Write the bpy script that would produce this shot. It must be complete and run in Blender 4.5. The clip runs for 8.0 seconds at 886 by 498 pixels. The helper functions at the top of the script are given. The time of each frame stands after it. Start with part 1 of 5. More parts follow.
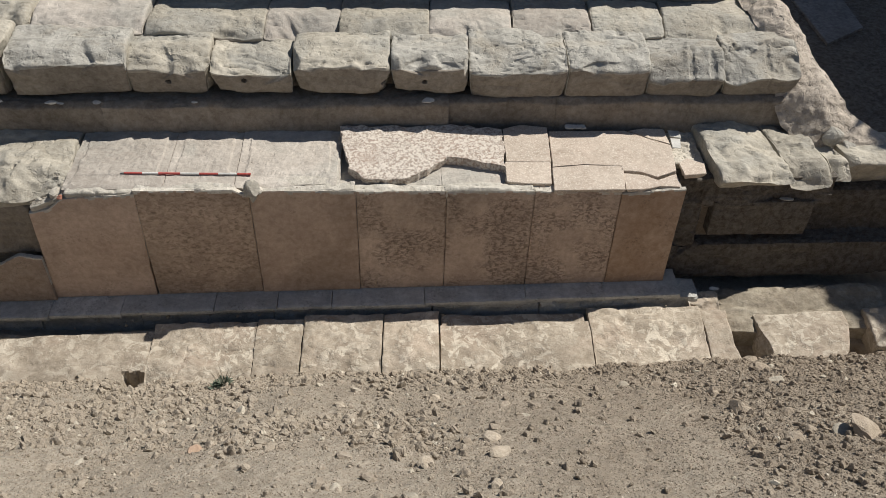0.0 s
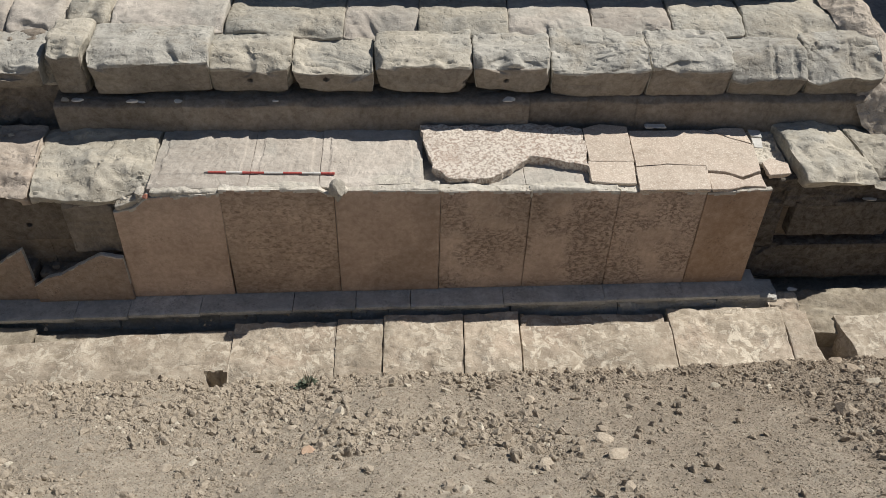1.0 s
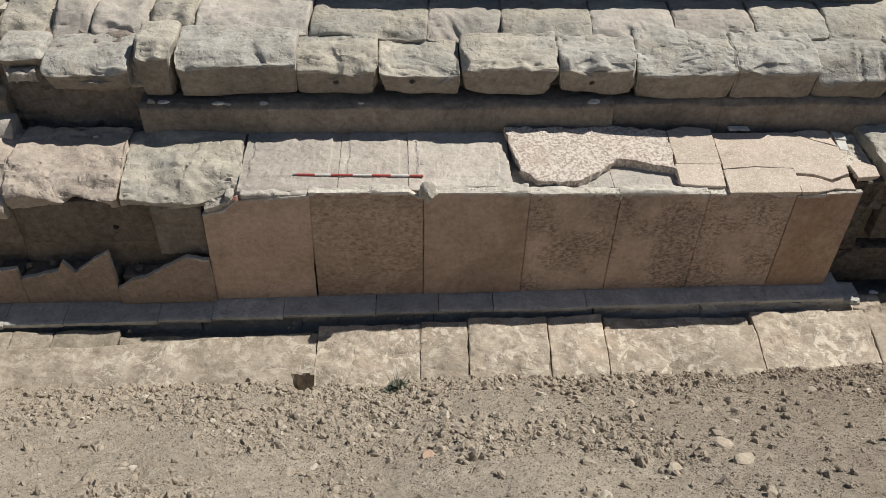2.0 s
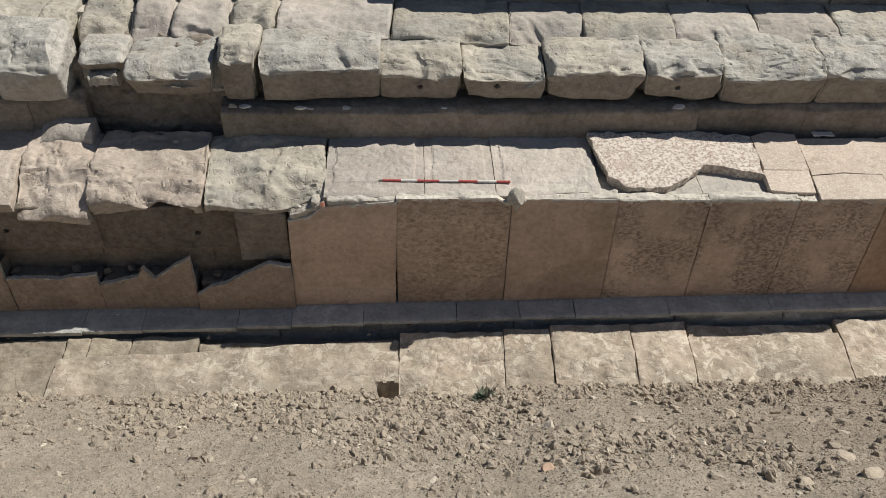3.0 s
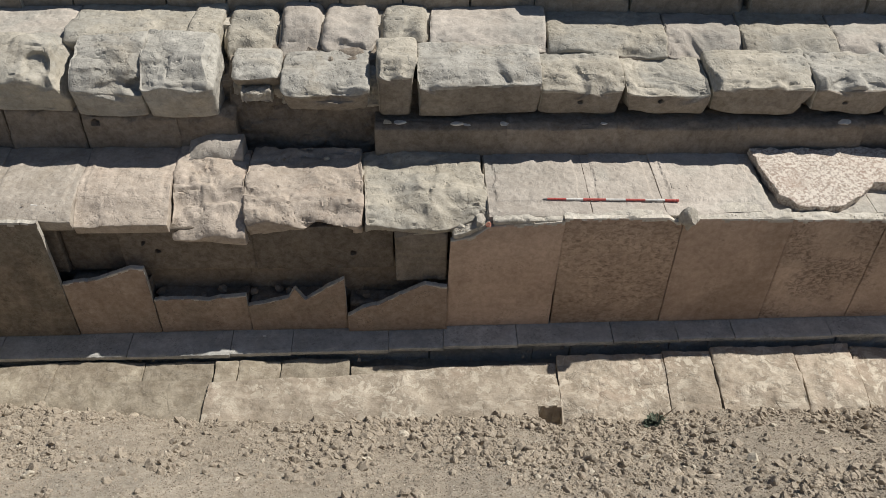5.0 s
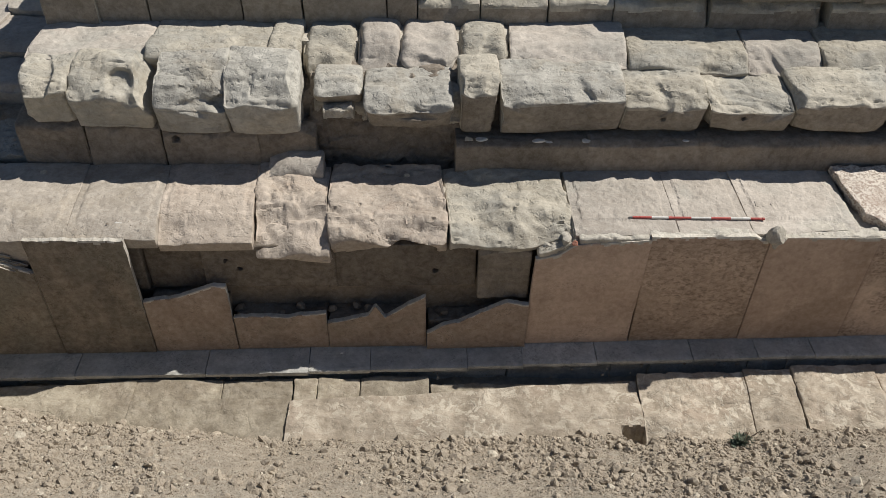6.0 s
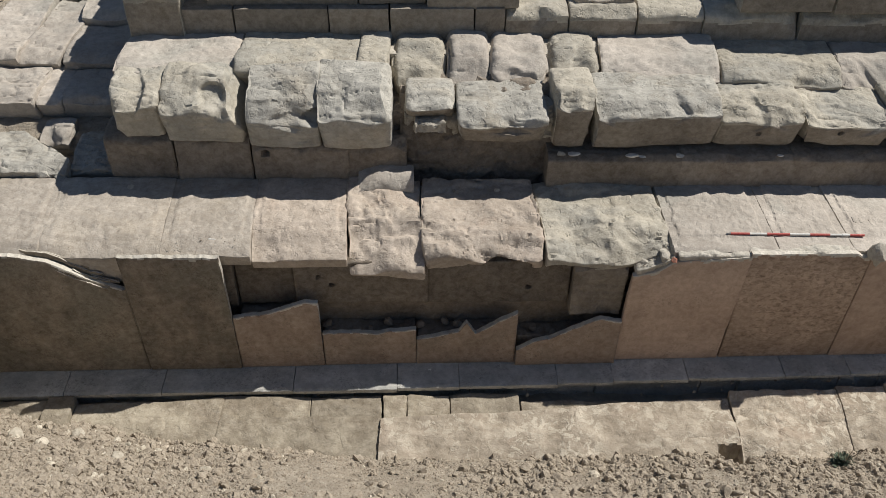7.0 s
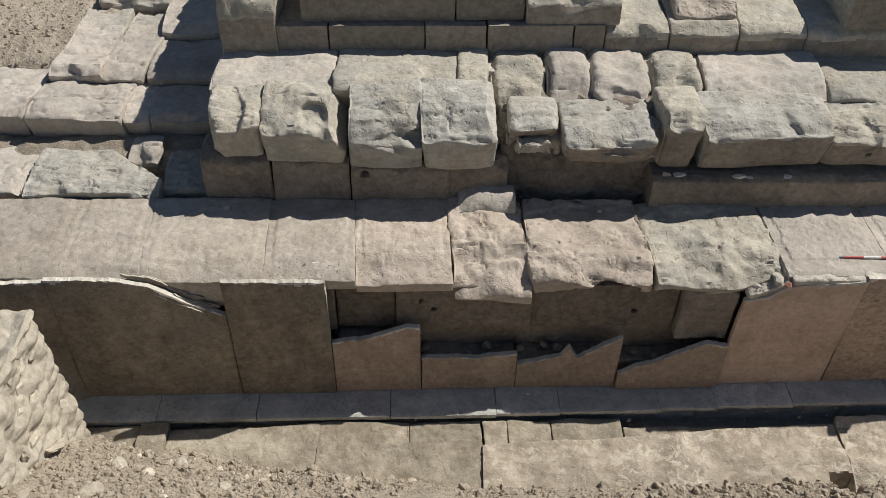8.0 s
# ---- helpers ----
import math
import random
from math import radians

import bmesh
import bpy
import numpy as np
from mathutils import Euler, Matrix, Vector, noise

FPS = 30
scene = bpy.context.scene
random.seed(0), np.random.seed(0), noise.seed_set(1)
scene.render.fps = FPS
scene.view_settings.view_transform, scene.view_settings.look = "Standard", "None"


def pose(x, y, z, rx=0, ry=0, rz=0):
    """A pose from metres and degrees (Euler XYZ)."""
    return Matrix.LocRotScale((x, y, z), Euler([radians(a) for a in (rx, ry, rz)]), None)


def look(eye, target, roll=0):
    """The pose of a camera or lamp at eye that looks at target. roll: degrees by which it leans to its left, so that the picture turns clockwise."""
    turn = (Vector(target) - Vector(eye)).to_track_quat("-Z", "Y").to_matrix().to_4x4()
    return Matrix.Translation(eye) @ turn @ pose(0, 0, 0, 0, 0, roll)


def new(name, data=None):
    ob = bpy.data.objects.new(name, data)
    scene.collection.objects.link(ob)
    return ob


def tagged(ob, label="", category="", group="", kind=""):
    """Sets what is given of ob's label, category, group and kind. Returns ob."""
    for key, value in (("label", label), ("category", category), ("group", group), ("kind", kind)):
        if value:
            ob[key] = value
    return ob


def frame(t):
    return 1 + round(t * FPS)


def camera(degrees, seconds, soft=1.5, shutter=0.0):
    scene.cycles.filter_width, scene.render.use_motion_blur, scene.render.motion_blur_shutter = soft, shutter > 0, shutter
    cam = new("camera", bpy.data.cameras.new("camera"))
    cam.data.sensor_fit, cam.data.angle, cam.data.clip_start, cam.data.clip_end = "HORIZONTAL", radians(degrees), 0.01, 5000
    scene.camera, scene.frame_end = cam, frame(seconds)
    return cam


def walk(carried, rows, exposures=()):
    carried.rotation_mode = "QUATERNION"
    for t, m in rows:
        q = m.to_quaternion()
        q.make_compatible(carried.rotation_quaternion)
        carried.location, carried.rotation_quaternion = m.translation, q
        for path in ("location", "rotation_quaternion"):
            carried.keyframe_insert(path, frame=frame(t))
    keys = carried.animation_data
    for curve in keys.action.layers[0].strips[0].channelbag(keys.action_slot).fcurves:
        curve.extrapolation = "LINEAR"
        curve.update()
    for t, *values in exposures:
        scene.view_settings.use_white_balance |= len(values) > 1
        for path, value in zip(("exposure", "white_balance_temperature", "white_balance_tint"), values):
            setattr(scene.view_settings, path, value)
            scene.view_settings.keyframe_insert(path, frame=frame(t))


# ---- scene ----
cam = camera(54.0, 8.0, soft=0.45)
PATH = [
    (0, (3.784, -6.982, 6.853), (3.877, -5.492, 5.522), 1.4),
    (0.5, (3.403, -6.96, 6.822), (3.486, -5.47, 5.491), 1.2),
    (1, (2.977, -6.905, 6.814), (3.058, -5.416, 5.481), 1.2),
    (1.5, (2.544, -6.859, 6.802), (2.623, -5.369, 5.47), 1.2),
    (1.7, (2.38, -6.86, 6.801), (2.455, -5.369, 5.47), 1.1),
    (2.8, (1.404, -6.71, 6.779), (1.474, -5.221, 5.446), 1.0),
    (3, (1.253, -6.684, 6.777), (1.323, -5.195, 5.444), 1.1),
    (3.5, (0.854, -6.591, 6.764), (0.92, -5.104, 5.428), 1.0),
    (4, (0.465, -6.486, 6.728), (0.529, -4.999, 5.392), 0.9),
    (4.5, (0.083, -6.384, 6.711), (0.146, -4.897, 5.375), 1.0),
    (4.7, (-0.064, -6.346, 6.72), (-0.003, -4.859, 5.384), 0.9),
    (5.8, (-0.958, -6.169, 6.8), (-0.904, -4.677, 5.469), 0.7),
    (6, (-1.106, -6.137, 6.817), (-1.051, -4.645, 5.486), 0.8),
    (6.5, (-1.535, -6.033, 6.855), (-1.483, -4.543, 5.521), 0.8),
    (7, (-2.006, -5.919, 6.87), (-1.953, -4.43, 5.536), 0.8),
    (7.5, (-2.468, -5.795, 6.878), (-2.418, -4.305, 5.545), 0.8),
    (8, (-3.003, -5.604, 6.896), (-2.948, -4.115, 5.562), 0.9),
]
walk(cam, [(t, look(eye, target, roll)) for t, eye, target, roll in PATH])

# ---- light ----
SUN = Vector((0.74, 0.31, 1.0)).normalized()
elevation = math.asin(SUN.z)
world = bpy.data.worlds.new("sky")
scene.world = world
world.use_nodes = True
wn = world.node_tree
sky = wn.nodes.new("ShaderNodeTexSky")
sky.sky_type = "NISHITA"
sky.sun_disc = False
sky.sun_elevation = elevation
sky.sun_rotation = math.atan2(SUN.x, SUN.y)
sky.dust_density = 0.3
wn.links.new(sky.outputs[0], wn.nodes["Background"].inputs[0])
wn.nodes["Background"].inputs[1].default_value = 0.050
lamp = bpy.data.lights.new("sun", "SUN")
lamp.energy, lamp.angle, lamp.color = 4.9, radians(0.55), (1.0, 0.95, 0.872)
sun = new("sun", lamp)
sun.matrix_world = look((0, 0, 0), tuple(-SUN))
scene.view_settings.exposure = 0.0


# ---- materials ----
def material(name, dark, light, rough=0.9, scale=3.0, grain=60.0, bump=0.25, patches=None, patch_amount=0.5,
             spots=0.0, spot_colour=(0.08, 0.06, 0.045), streak=1.0, piece=0.12, spot_scale=38.0, stain=0.3, layered=0.22, spall_scale=3.5, grit=0.0016, earth=None, fleck=0.16, fleck_at=0.5, pit=0.0, cluster=3.1, spot_long=1.0,
             crust=0.0, cracks=0.0, pock=0.0):
    """Weathered mineral surface: two tones by broad noise, a second tone in patches, fine grain, dark pits and relief."""
    m = bpy.data.materials.new(name)
    m.use_nodes = True
    t = m.node_tree
    bsdf = t.nodes["Principled BSDF"]
    bsdf.inputs["Roughness"].default_value = rough
    bsdf.inputs["Specular IOR Level"].default_value = 0.25

    def node(kind, **values):
        n = t.nodes.new(kind)
        for k, v in values.items():
            n.inputs[k].default_value = v
        return n

    def link(a, b):
        t.links.new(a, b)

    def mix(fac, a, b, blend="MIX"):
        n = t.nodes.new("ShaderNodeMix")
        n.data_type, n.blend_type = "RGBA", blend
        for socket, value in ((n.inputs[0], fac), (n.inputs[6], a), (n.inputs[7], b)):
            if isinstance(value, (int, float)):
                socket.default_value = value
            elif isinstance(value, tuple):
                socket.default_value = (*value, 1)
            else:
                link(value, socket)
        return n.outputs[2]

    def ramp(source, a, b):
        n = t.nodes.new("ShaderNodeMapRange")
        link(source, n.inputs[0])
        n.inputs[1].default_value, n.inputs[2].default_value = a, b
        return n.outputs[0]

    geo = t.nodes.new("ShaderNodeNewGeometry")
    warp = node("ShaderNodeMapping")
    warp.inputs["Scale"].default_value = (1, 1, streak)
    link(geo.outputs["Position"], warp.inputs["Vector"])
    at = warp.outputs[0]
    broad = node("ShaderNodeTexNoise", Scale=scale, Detail=8, Roughness=0.62)
    fine = node("ShaderNodeTexNoise", Scale=grain, Detail=5, Roughness=0.7)
    third = node("ShaderNodeTexNoise", Scale=scale * 0.45, Detail=6, Roughness=0.6, Distortion=0.6)
    for n in (broad, fine, third):
        link(at, n.inputs["Vector"])
    colour = mix(ramp(broad.outputs[0], 0.32, 0.68), dark, light)
    if patches:
        colour = mix(ramp(third.outputs[0], 0.5, 0.64), colour, mix(patch_amount, colour, patches))
    mid = tuple(0.5 * (a + b) for a, b in zip(dark, light))
    rust = node("ShaderNodeTexNoise", Scale=scale * 2.3, Detail=7, Roughness=0.7, Distortion=1.0)
    link(at, rust.inputs["Vector"])
    colour = mix(ramp(rust.outputs[0], 0.56, 0.74), colour, mix(stain, colour, tuple(0.6 * c for c in mid)))
    def times(value, k, plus=None):
        n = t.nodes.new("ShaderNodeMath")
        n.operation = "MULTIPLY_ADD"
        link(value, n.inputs[0])
        n.inputs[1].default_value = k
        if plus is None:
            n.inputs[2].default_value = 0
        else:
            link(plus, n.inputs[2])
        return n.outputs[0]

    long = node("ShaderNodeMapping")
    long.inputs["Scale"].default_value = (0.55, 1.0, 1.3)
    link(geo.outputs["Position"], long.inputs["Vector"])
    spall = node("ShaderNodeTexNoise", Scale=spall_scale, Detail=5, Roughness=0.5, Distortion=0.5)
    link(long.outputs[0], spall.inputs["Vector"])
    ledge = t.nodes.new("ShaderNodeMath")
    ledge.operation = "SNAP"
    link(spall.outputs[0], ledge.inputs[0])
    ledge.inputs[1].default_value = 0.055
    part = t.nodes.new("ShaderNodeMath")
    part.operation = "PINGPONG"
    link(spall.outputs[0], part.inputs[0])
    part.inputs[1].default_value = 0.0275
    colour = mix(ramp(part.outputs[0], 0.0, 0.006), mix(0.12 * layered, colour, tuple(0.3 * c for c in mid)), colour)
    colour = mix(ramp(fine.outputs[0], 0.3, 0.7), mix(0.09, colour, (0, 0, 0)), mix(0.04, colour, (1, 1, 1)))
    middle_noise = node("ShaderNodeTexNoise", Scale=11.0 + 1.5 * scale, Detail=6, Roughness=0.68, Distortion=0.4)
    link(at, middle_noise.inputs["Vector"])
    colour = mix(ramp(middle_noise.outputs[0], 0.36, 0.64), mix(0.17, colour, (0.05, 0.04, 0.03)), mix(0.09, colour, (1, 0.96, 0.88)))
    if earth:
        xyz = t.nodes.new("ShaderNodeSeparateXYZ")
        link(geo.outputs["Position"], xyz.inputs[0])
        damp = times(third.outputs[0], 9.0, xyz.outputs[0])
        fac = t.nodes.new("ShaderNodeMath")
        fac.operation = "MULTIPLY"
        link(ramp(damp, 7.5, 12.5), fac.inputs[0])
        link(ramp(xyz.outputs[1], -0.3, -0.9), fac.inputs[1])
        cut = t.nodes.new("ShaderNodeMath")
        cut.operation = "MULTIPLY"
        link(fac.outputs[0], cut.inputs[0])
        cut.inputs[1].default_value = 0.45
        fac = cut
        colour = mix(fac.outputs[0], colour, earth)
    height = times(ledge.outputs[0], 0.08 * layered, times(fine.outputs[0], grit, times(middle_noise.outputs[0], 1.6 * grit, times(broad.outputs[0], 0.03))))
    if crust:
        scale_noise = node("ShaderNodeTexNoise", Scale=4.6, Detail=6, Roughness=0.6, Distortion=0.4)
        link(at, scale_noise.inputs["Vector"])
        scab = ramp(scale_noise.outputs[0], 0.49, 0.60)
        colour = mix(scab, colour, mix(crust, colour, tuple(0.62 * c for c in mid)))
        height = times(scab, -0.004, height)
    if pock:
        chips_noise = node("ShaderNodeTexNoise", Scale=15.0, Detail=4, Roughness=0.6, Distortion=0.3)
        link(at, chips_noise.inputs["Vector"])
        height = times(ramp(chips_noise.outputs[0], 0.54, 0.70), -pock, height)
    if cracks:
        split = node("ShaderNodeTexNoise", Scale=2.0, Detail=3, Roughness=0.45, Distortion=0.5)
        link(long.outputs[0], split.inputs["Vector"])
        gate = node("ShaderNodeTexNoise", Scale=1.7, Detail=2, Roughness=0.5)
        link(at, gate.inputs["Vector"])
        off = t.nodes.new("ShaderNodeMath")
        off.operation = "ABSOLUTE"
        shift = t.nodes.new("ShaderNodeMath")
        shift.operation = "SUBTRACT"
        link(split.outputs[0], shift.inputs[0])
        shift.inputs[1].default_value = 0.5
        link(shift.outputs[0], off.inputs[0])
        crack = t.nodes.new("ShaderNodeMath")
        crack.operation = "MULTIPLY"
        link(ramp(off.outputs[0], 0.006, 0.001), crack.inputs[0])
        link(ramp(gate.outputs[0], 0.5, 0.58), crack.inputs[1])
        colour = mix(times(crack.outputs[0], 0.4 * cracks), colour, tuple(0.3 * c for c in mid))
        height = times(crack.outputs[0], -0.014 * cracks, height)
    if spots:
        cells = node("ShaderNodeTexNoise", Scale=spot_scale, Detail=5, Roughness=0.68, Distortion=0.7)
        worm = node("ShaderNodeMapping")
        worm.inputs["Scale"].default_value = (1 / spot_long, 1.0, spot_long)
        link(at, worm.inputs["Vector"])
        link(worm.outputs[0], cells.inputs["Vector"])
        where = node("ShaderNodeTexNoise", Scale=cluster, Detail=5, Roughness=0.6)
        link(at, where.inputs["Vector"])
        hit = t.nodes.new("ShaderNodeMath")
        hit.operation = "MULTIPLY"
        link(ramp(cells.outputs[0], fleck_at, fleck_at + fleck), hit.inputs[0])
        link(ramp(where.outputs[0], 0.62 - 0.3 * spots, 0.70 - 0.2 * spots), hit.inputs[1])
        keep = t.nodes.new("ShaderNodeMath")
        keep.operation = "MULTIPLY"
        keep.inputs[1].default_value = min(1.0, 0.3 + 0.6 * spots)
        link(hit.outputs[0], keep.inputs[0])
        colour = mix(keep.outputs[0], colour, spot_colour)
        if pit:
            height = times(keep.outputs[0], -pit, height)
    info = t.nodes.new("ShaderNodeObjectInfo")
    vary = t.nodes.new("ShaderNodeMapRange")
    link(info.outputs["Random"], vary.inputs[0])
    vary.inputs[3].default_value, vary.inputs[4].default_value = 1 - piece, 1 + piece
    tint = t.nodes.new("ShaderNodeVectorMath")
    tint.operation = "SCALE"
    link(colour, tint.inputs[0])
    link(vary.outputs[0], tint.inputs["Scale"])
    link(tint.outputs[0], bsdf.inputs["Base Color"])
    b = node("ShaderNodeBump", Strength=min(1.0, 2.0 * bump), Distance=1.0)
    link(height, b.inputs["Height"])
    link(b.outputs[0], bsdf.inputs["Normal"])
    return m


STONE = material("weathered limestone", (0.363, 0.331, 0.267), (0.55, 0.505, 0.415), scale=3.2, grain=70, bump=0.5,
                 patches=(0.36, 0.35, 0.31), patch_amount=0.75, crust=0.25, pock=0.007)
GREY = material("grey weathered limestone", (0.345, 0.33, 0.29), (0.515, 0.495, 0.44), scale=4, grain=80, bump=0.55,
                patches=(0.40, 0.35, 0.27), patch_amount=0.6, crust=0.25, pock=0.008)
TREAD = material("worn tread limestone", (0.42, 0.373, 0.32), (0.55, 0.497, 0.434), layered=0.2, grit=0.0022, scale=2.6, grain=55, bump=0.35,
                 patches=(0.40, 0.385, 0.34), patch_amount=0.7, crust=0.2, pock=0.005)
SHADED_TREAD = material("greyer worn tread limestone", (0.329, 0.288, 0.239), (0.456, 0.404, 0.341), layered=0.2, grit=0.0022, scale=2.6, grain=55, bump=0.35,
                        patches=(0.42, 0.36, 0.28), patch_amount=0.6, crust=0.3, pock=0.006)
PINK = material("pinkish worn limestone", (0.375, 0.315, 0.255), (0.535, 0.455, 0.378), layered=0.2, grit=0.0022, scale=3.0, grain=60, bump=0.45,
                patches=(0.45, 0.35, 0.275), patch_amount=0.6, crust=0.25, pock=0.007)
PAVE = material("dusty paving stone", (0.32, 0.262, 0.192), (0.53, 0.455, 0.358), layered=0.25, grit=0.0022, scale=3.2, grain=55, bump=0.4,
                patches=(0.44, 0.345, 0.262), patch_amount=0.7, stain=0.55, crust=0.4, cracks=0.25, pock=0.005,
                spots=0.8, spot_colour=(0.64, 0.58, 0.48), spot_scale=9, fleck=0.07, fleck_at=0.51, cluster=1.3, pit=-0.003)
MARBLE = material("brown patinated marble", (0.486, 0.346, 0.255), (0.650, 0.488, 0.374), layered=0.1, grit=0.002, rough=0.7, scale=2.4, grain=90,
                  bump=0.15, patches=(0.36, 0.25, 0.175), patch_amount=0.7, spots=0.3, piece=0.1, stain=0.45, spot_colour=(0.14, 0.10, 0.07))
PITTED = material("pitted brown marble", (0.50, 0.365, 0.274), (0.68, 0.515, 0.394), layered=0.1, grit=0.003, rough=0.8, scale=2.4, grain=80,
                  bump=0.3, patches=(0.40, 0.30, 0.22), patch_amount=0.6, spots=0.7, piece=0.08, spot_scale=26, spot_colour=(0.17, 0.12, 0.085), fleck=0.12, fleck_at=0.48,
                  pit=0.022, cluster=1.7, spot_long=1.2)
MOTTLED = material("mottled dark brown marble", (0.43, 0.31, 0.225), (0.60, 0.455, 0.34), layered=0.1, grit=0.003, rough=0.8, scale=3.2, grain=80,
                   bump=0.3, patches=(0.33, 0.235, 0.165), patch_amount=0.7, spots=1.0, piece=0.05, spot_scale=22, spot_colour=(0.215, 0.155, 0.112), fleck=0.2, fleck_at=0.47,
                   pit=0.006, cluster=2.2, spot_long=1.25)
SOILED = material("soiled pinkish marble", (0.27, 0.192, 0.14), (0.43, 0.325, 0.247), layered=0.2, grit=0.003, rough=0.8, scale=3.2, grain=80,
                  bump=0.25, patches=(0.26, 0.205, 0.15), patch_amount=0.7, spots=0.4, piece=0.1, stain=0.5)
OLD_MARBLE = material("soiled grey-brown marble", (0.121, 0.095, 0.065), (0.341, 0.277, 0.204), layered=0.3, grit=0.003, rough=0.8, scale=3.2, grain=80,
                      bump=0.25, patches=(0.19, 0.17, 0.125), patch_amount=0.7, spots=0.5, piece=0.1, stain=0.55)
STAINED = material("earth stained paving", (0.21, 0.168, 0.117), (0.40, 0.35, 0.264), layered=0.35, grit=0.0022, scale=3.4, grain=55, bump=0.4,
                   patches=(0.44, 0.385, 0.29), patch_amount=0.8, stain=0.7, crust=0.4, cracks=0.25, pock=0.005)
# recess masonry and pit earth: deep shade put into a near-black colour
DEEP_SHADE = material("earthy masonry darkened for deep shade", (0.048, 0.037, 0.027), (0.085, 0.068, 0.05), scale=3, grain=50, bump=0.6)
# soiled brown stone, made darker so that shaded fronts carry their shade in colour
SHADED_BROWN = material("brown soiled limestone face darkened for shade", (0.195, 0.163, 0.126), (0.315, 0.272, 0.217), layered=0.2, scale=3, grain=70, bump=0.35, stain=0.4)
FACE = material("dark brown limestone face", (0.105, 0.082, 0.059), (0.19, 0.155, 0.116), layered=0.3, grit=0.005, scale=2.5, grain=60, bump=0.35, stain=0.5)
DULL_BROWN = material("dull brown limestone", (0.175, 0.140, 0.105), (0.310, 0.260, 0.202), layered=0.3, grit=0.005, scale=2.5, grain=60, bump=0.35)
RUSTY = material("orange stained marble", (0.445, 0.29, 0.19), (0.58, 0.41, 0.284), layered=0.15, grit=0.003, rough=0.75, scale=3, grain=80,
                 bump=0.2, patches=(0.42, 0.26, 0.15), patch_amount=0.6, spots=0.4)
PLINTH = material("grey plinth marble", (0.418, 0.418, 0.390), (0.655, 0.650, 0.610), layered=0.25, grit=0.004, rough=0.75, scale=4, grain=70,
                  bump=0.3, patches=(0.44, 0.45, 0.43), spots=0.6, spot_colour=(0.2, 0.195, 0.175))
CORE = material("earthy core masonry", (0.198, 0.156, 0.116), (0.330, 0.271, 0.204), scale=3, grain=50, bump=0.6)
MORTAR = material("rough lime mortar", (0.45, 0.415, 0.35), (0.64, 0.595, 0.51), scale=9, grain=60, bump=0.9)
CRUMBLE = material("crumbling pinkish core rubble", (0.43, 0.365, 0.295), (0.63, 0.545, 0.455), scale=7, grain=55, bump=0.8, spots=0.6, spot_colour=(0.62, 0.57, 0.5), spot_scale=30, crust=0.25, pock=0.016)
BREAK = material("freshly broken pale marble", (0.52, 0.48, 0.40), (0.70, 0.66, 0.58), scale=9, grain=70, bump=0.5)
FLOOR = material("speckled marble chip slab", (0.42, 0.335, 0.272), (0.52, 0.425, 0.35), layered=0.1, grit=0.004, rough=0.85, scale=2.5, grain=60,
                 bump=0.35, patches=(0.56, 0.40, 0.31), patch_amount=0.5, spots=1.3, fleck=0.08, fleck_at=0.445, spot_colour=(0.78, 0.71, 0.625), spot_scale=30, pit=-0.004)
FLOOR_FINE = material("fine speckled pink slab", (0.49, 0.395, 0.31), (0.63, 0.525, 0.425), layered=0.15, grit=0.004, rough=0.85, scale=2.8,
                      grain=60, bump=0.3, patches=(0.56, 0.44, 0.35), patch_amount=0.6, spots=1.2,
                      spot_colour=(0.78, 0.72, 0.63), spot_scale=62)
WHITE = material("white marble chip", (0.62, 0.61, 0.57), (0.8, 0.79, 0.75), layered=0.1, grit=0.002, rough=0.6, scale=6, grain=90, bump=0.15)
SOIL = material("dry soil", (0.34, 0.286, 0.217), (0.50, 0.43, 0.338), layered=0.0, grit=0.022, earth=(0.24, 0.18, 0.126), rough=1.0, scale=1.3, grain=45, bump=0.8,
                patches=(0.36, 0.315, 0.25), patch_amount=0.7)
CLOD = material("soil clod", (0.375, 0.311, 0.233), (0.54, 0.459, 0.357), layered=0.0, grit=0.006, earth=(0.24, 0.182, 0.13), rough=1.0, scale=9, grain=70, bump=0.6, piece=0.2)
RUBBLE = material("pale rubble stone", (0.42, 0.37, 0.285), (0.60, 0.54, 0.44), scale=6, grain=60, bump=0.5, piece=0.15)
BRICK = material("red brick fragment", (0.38, 0.13, 0.08), (0.52, 0.22, 0.14), scale=12, grain=90, bump=0.4)
LEAF = material("dry weed leaf", (0.09, 0.13, 0.085), (0.17, 0.22, 0.14), layered=0.0, grit=0.0, scale=20, grain=60, bump=0.1)
CANOPY = material("tree leaf", (0.035, 0.06, 0.02), (0.08, 0.11, 0.04), scale=3, grain=30, bump=0.1)
BARK = material("bark", (0.09, 0.07, 0.05), (0.17, 0.135, 0.1), scale=8, grain=40, bump=0.8, streak=0.3)
SLATE = material("dark slab", (0.10, 0.10, 0.105), (0.17, 0.17, 0.175), scale=3, grain=60, bump=0.2)
RED = material("red enamel", (0.42, 0.035, 0.03), (0.50, 0.05, 0.04), layered=0.0, grit=0.0, rough=0.45, scale=20, grain=120, bump=0.05)
ENAMEL = material("white enamel", (0.68, 0.67, 0.63), (0.78, 0.77, 0.74), layered=0.0, grit=0.0, rough=0.45, scale=20, grain=120, bump=0.05)
STEEL = material("steel tip", (0.2, 0.2, 0.2), (0.3, 0.3, 0.3), layered=0.0, grit=0.0, rough=0.4, scale=20, grain=120, bump=0.05)


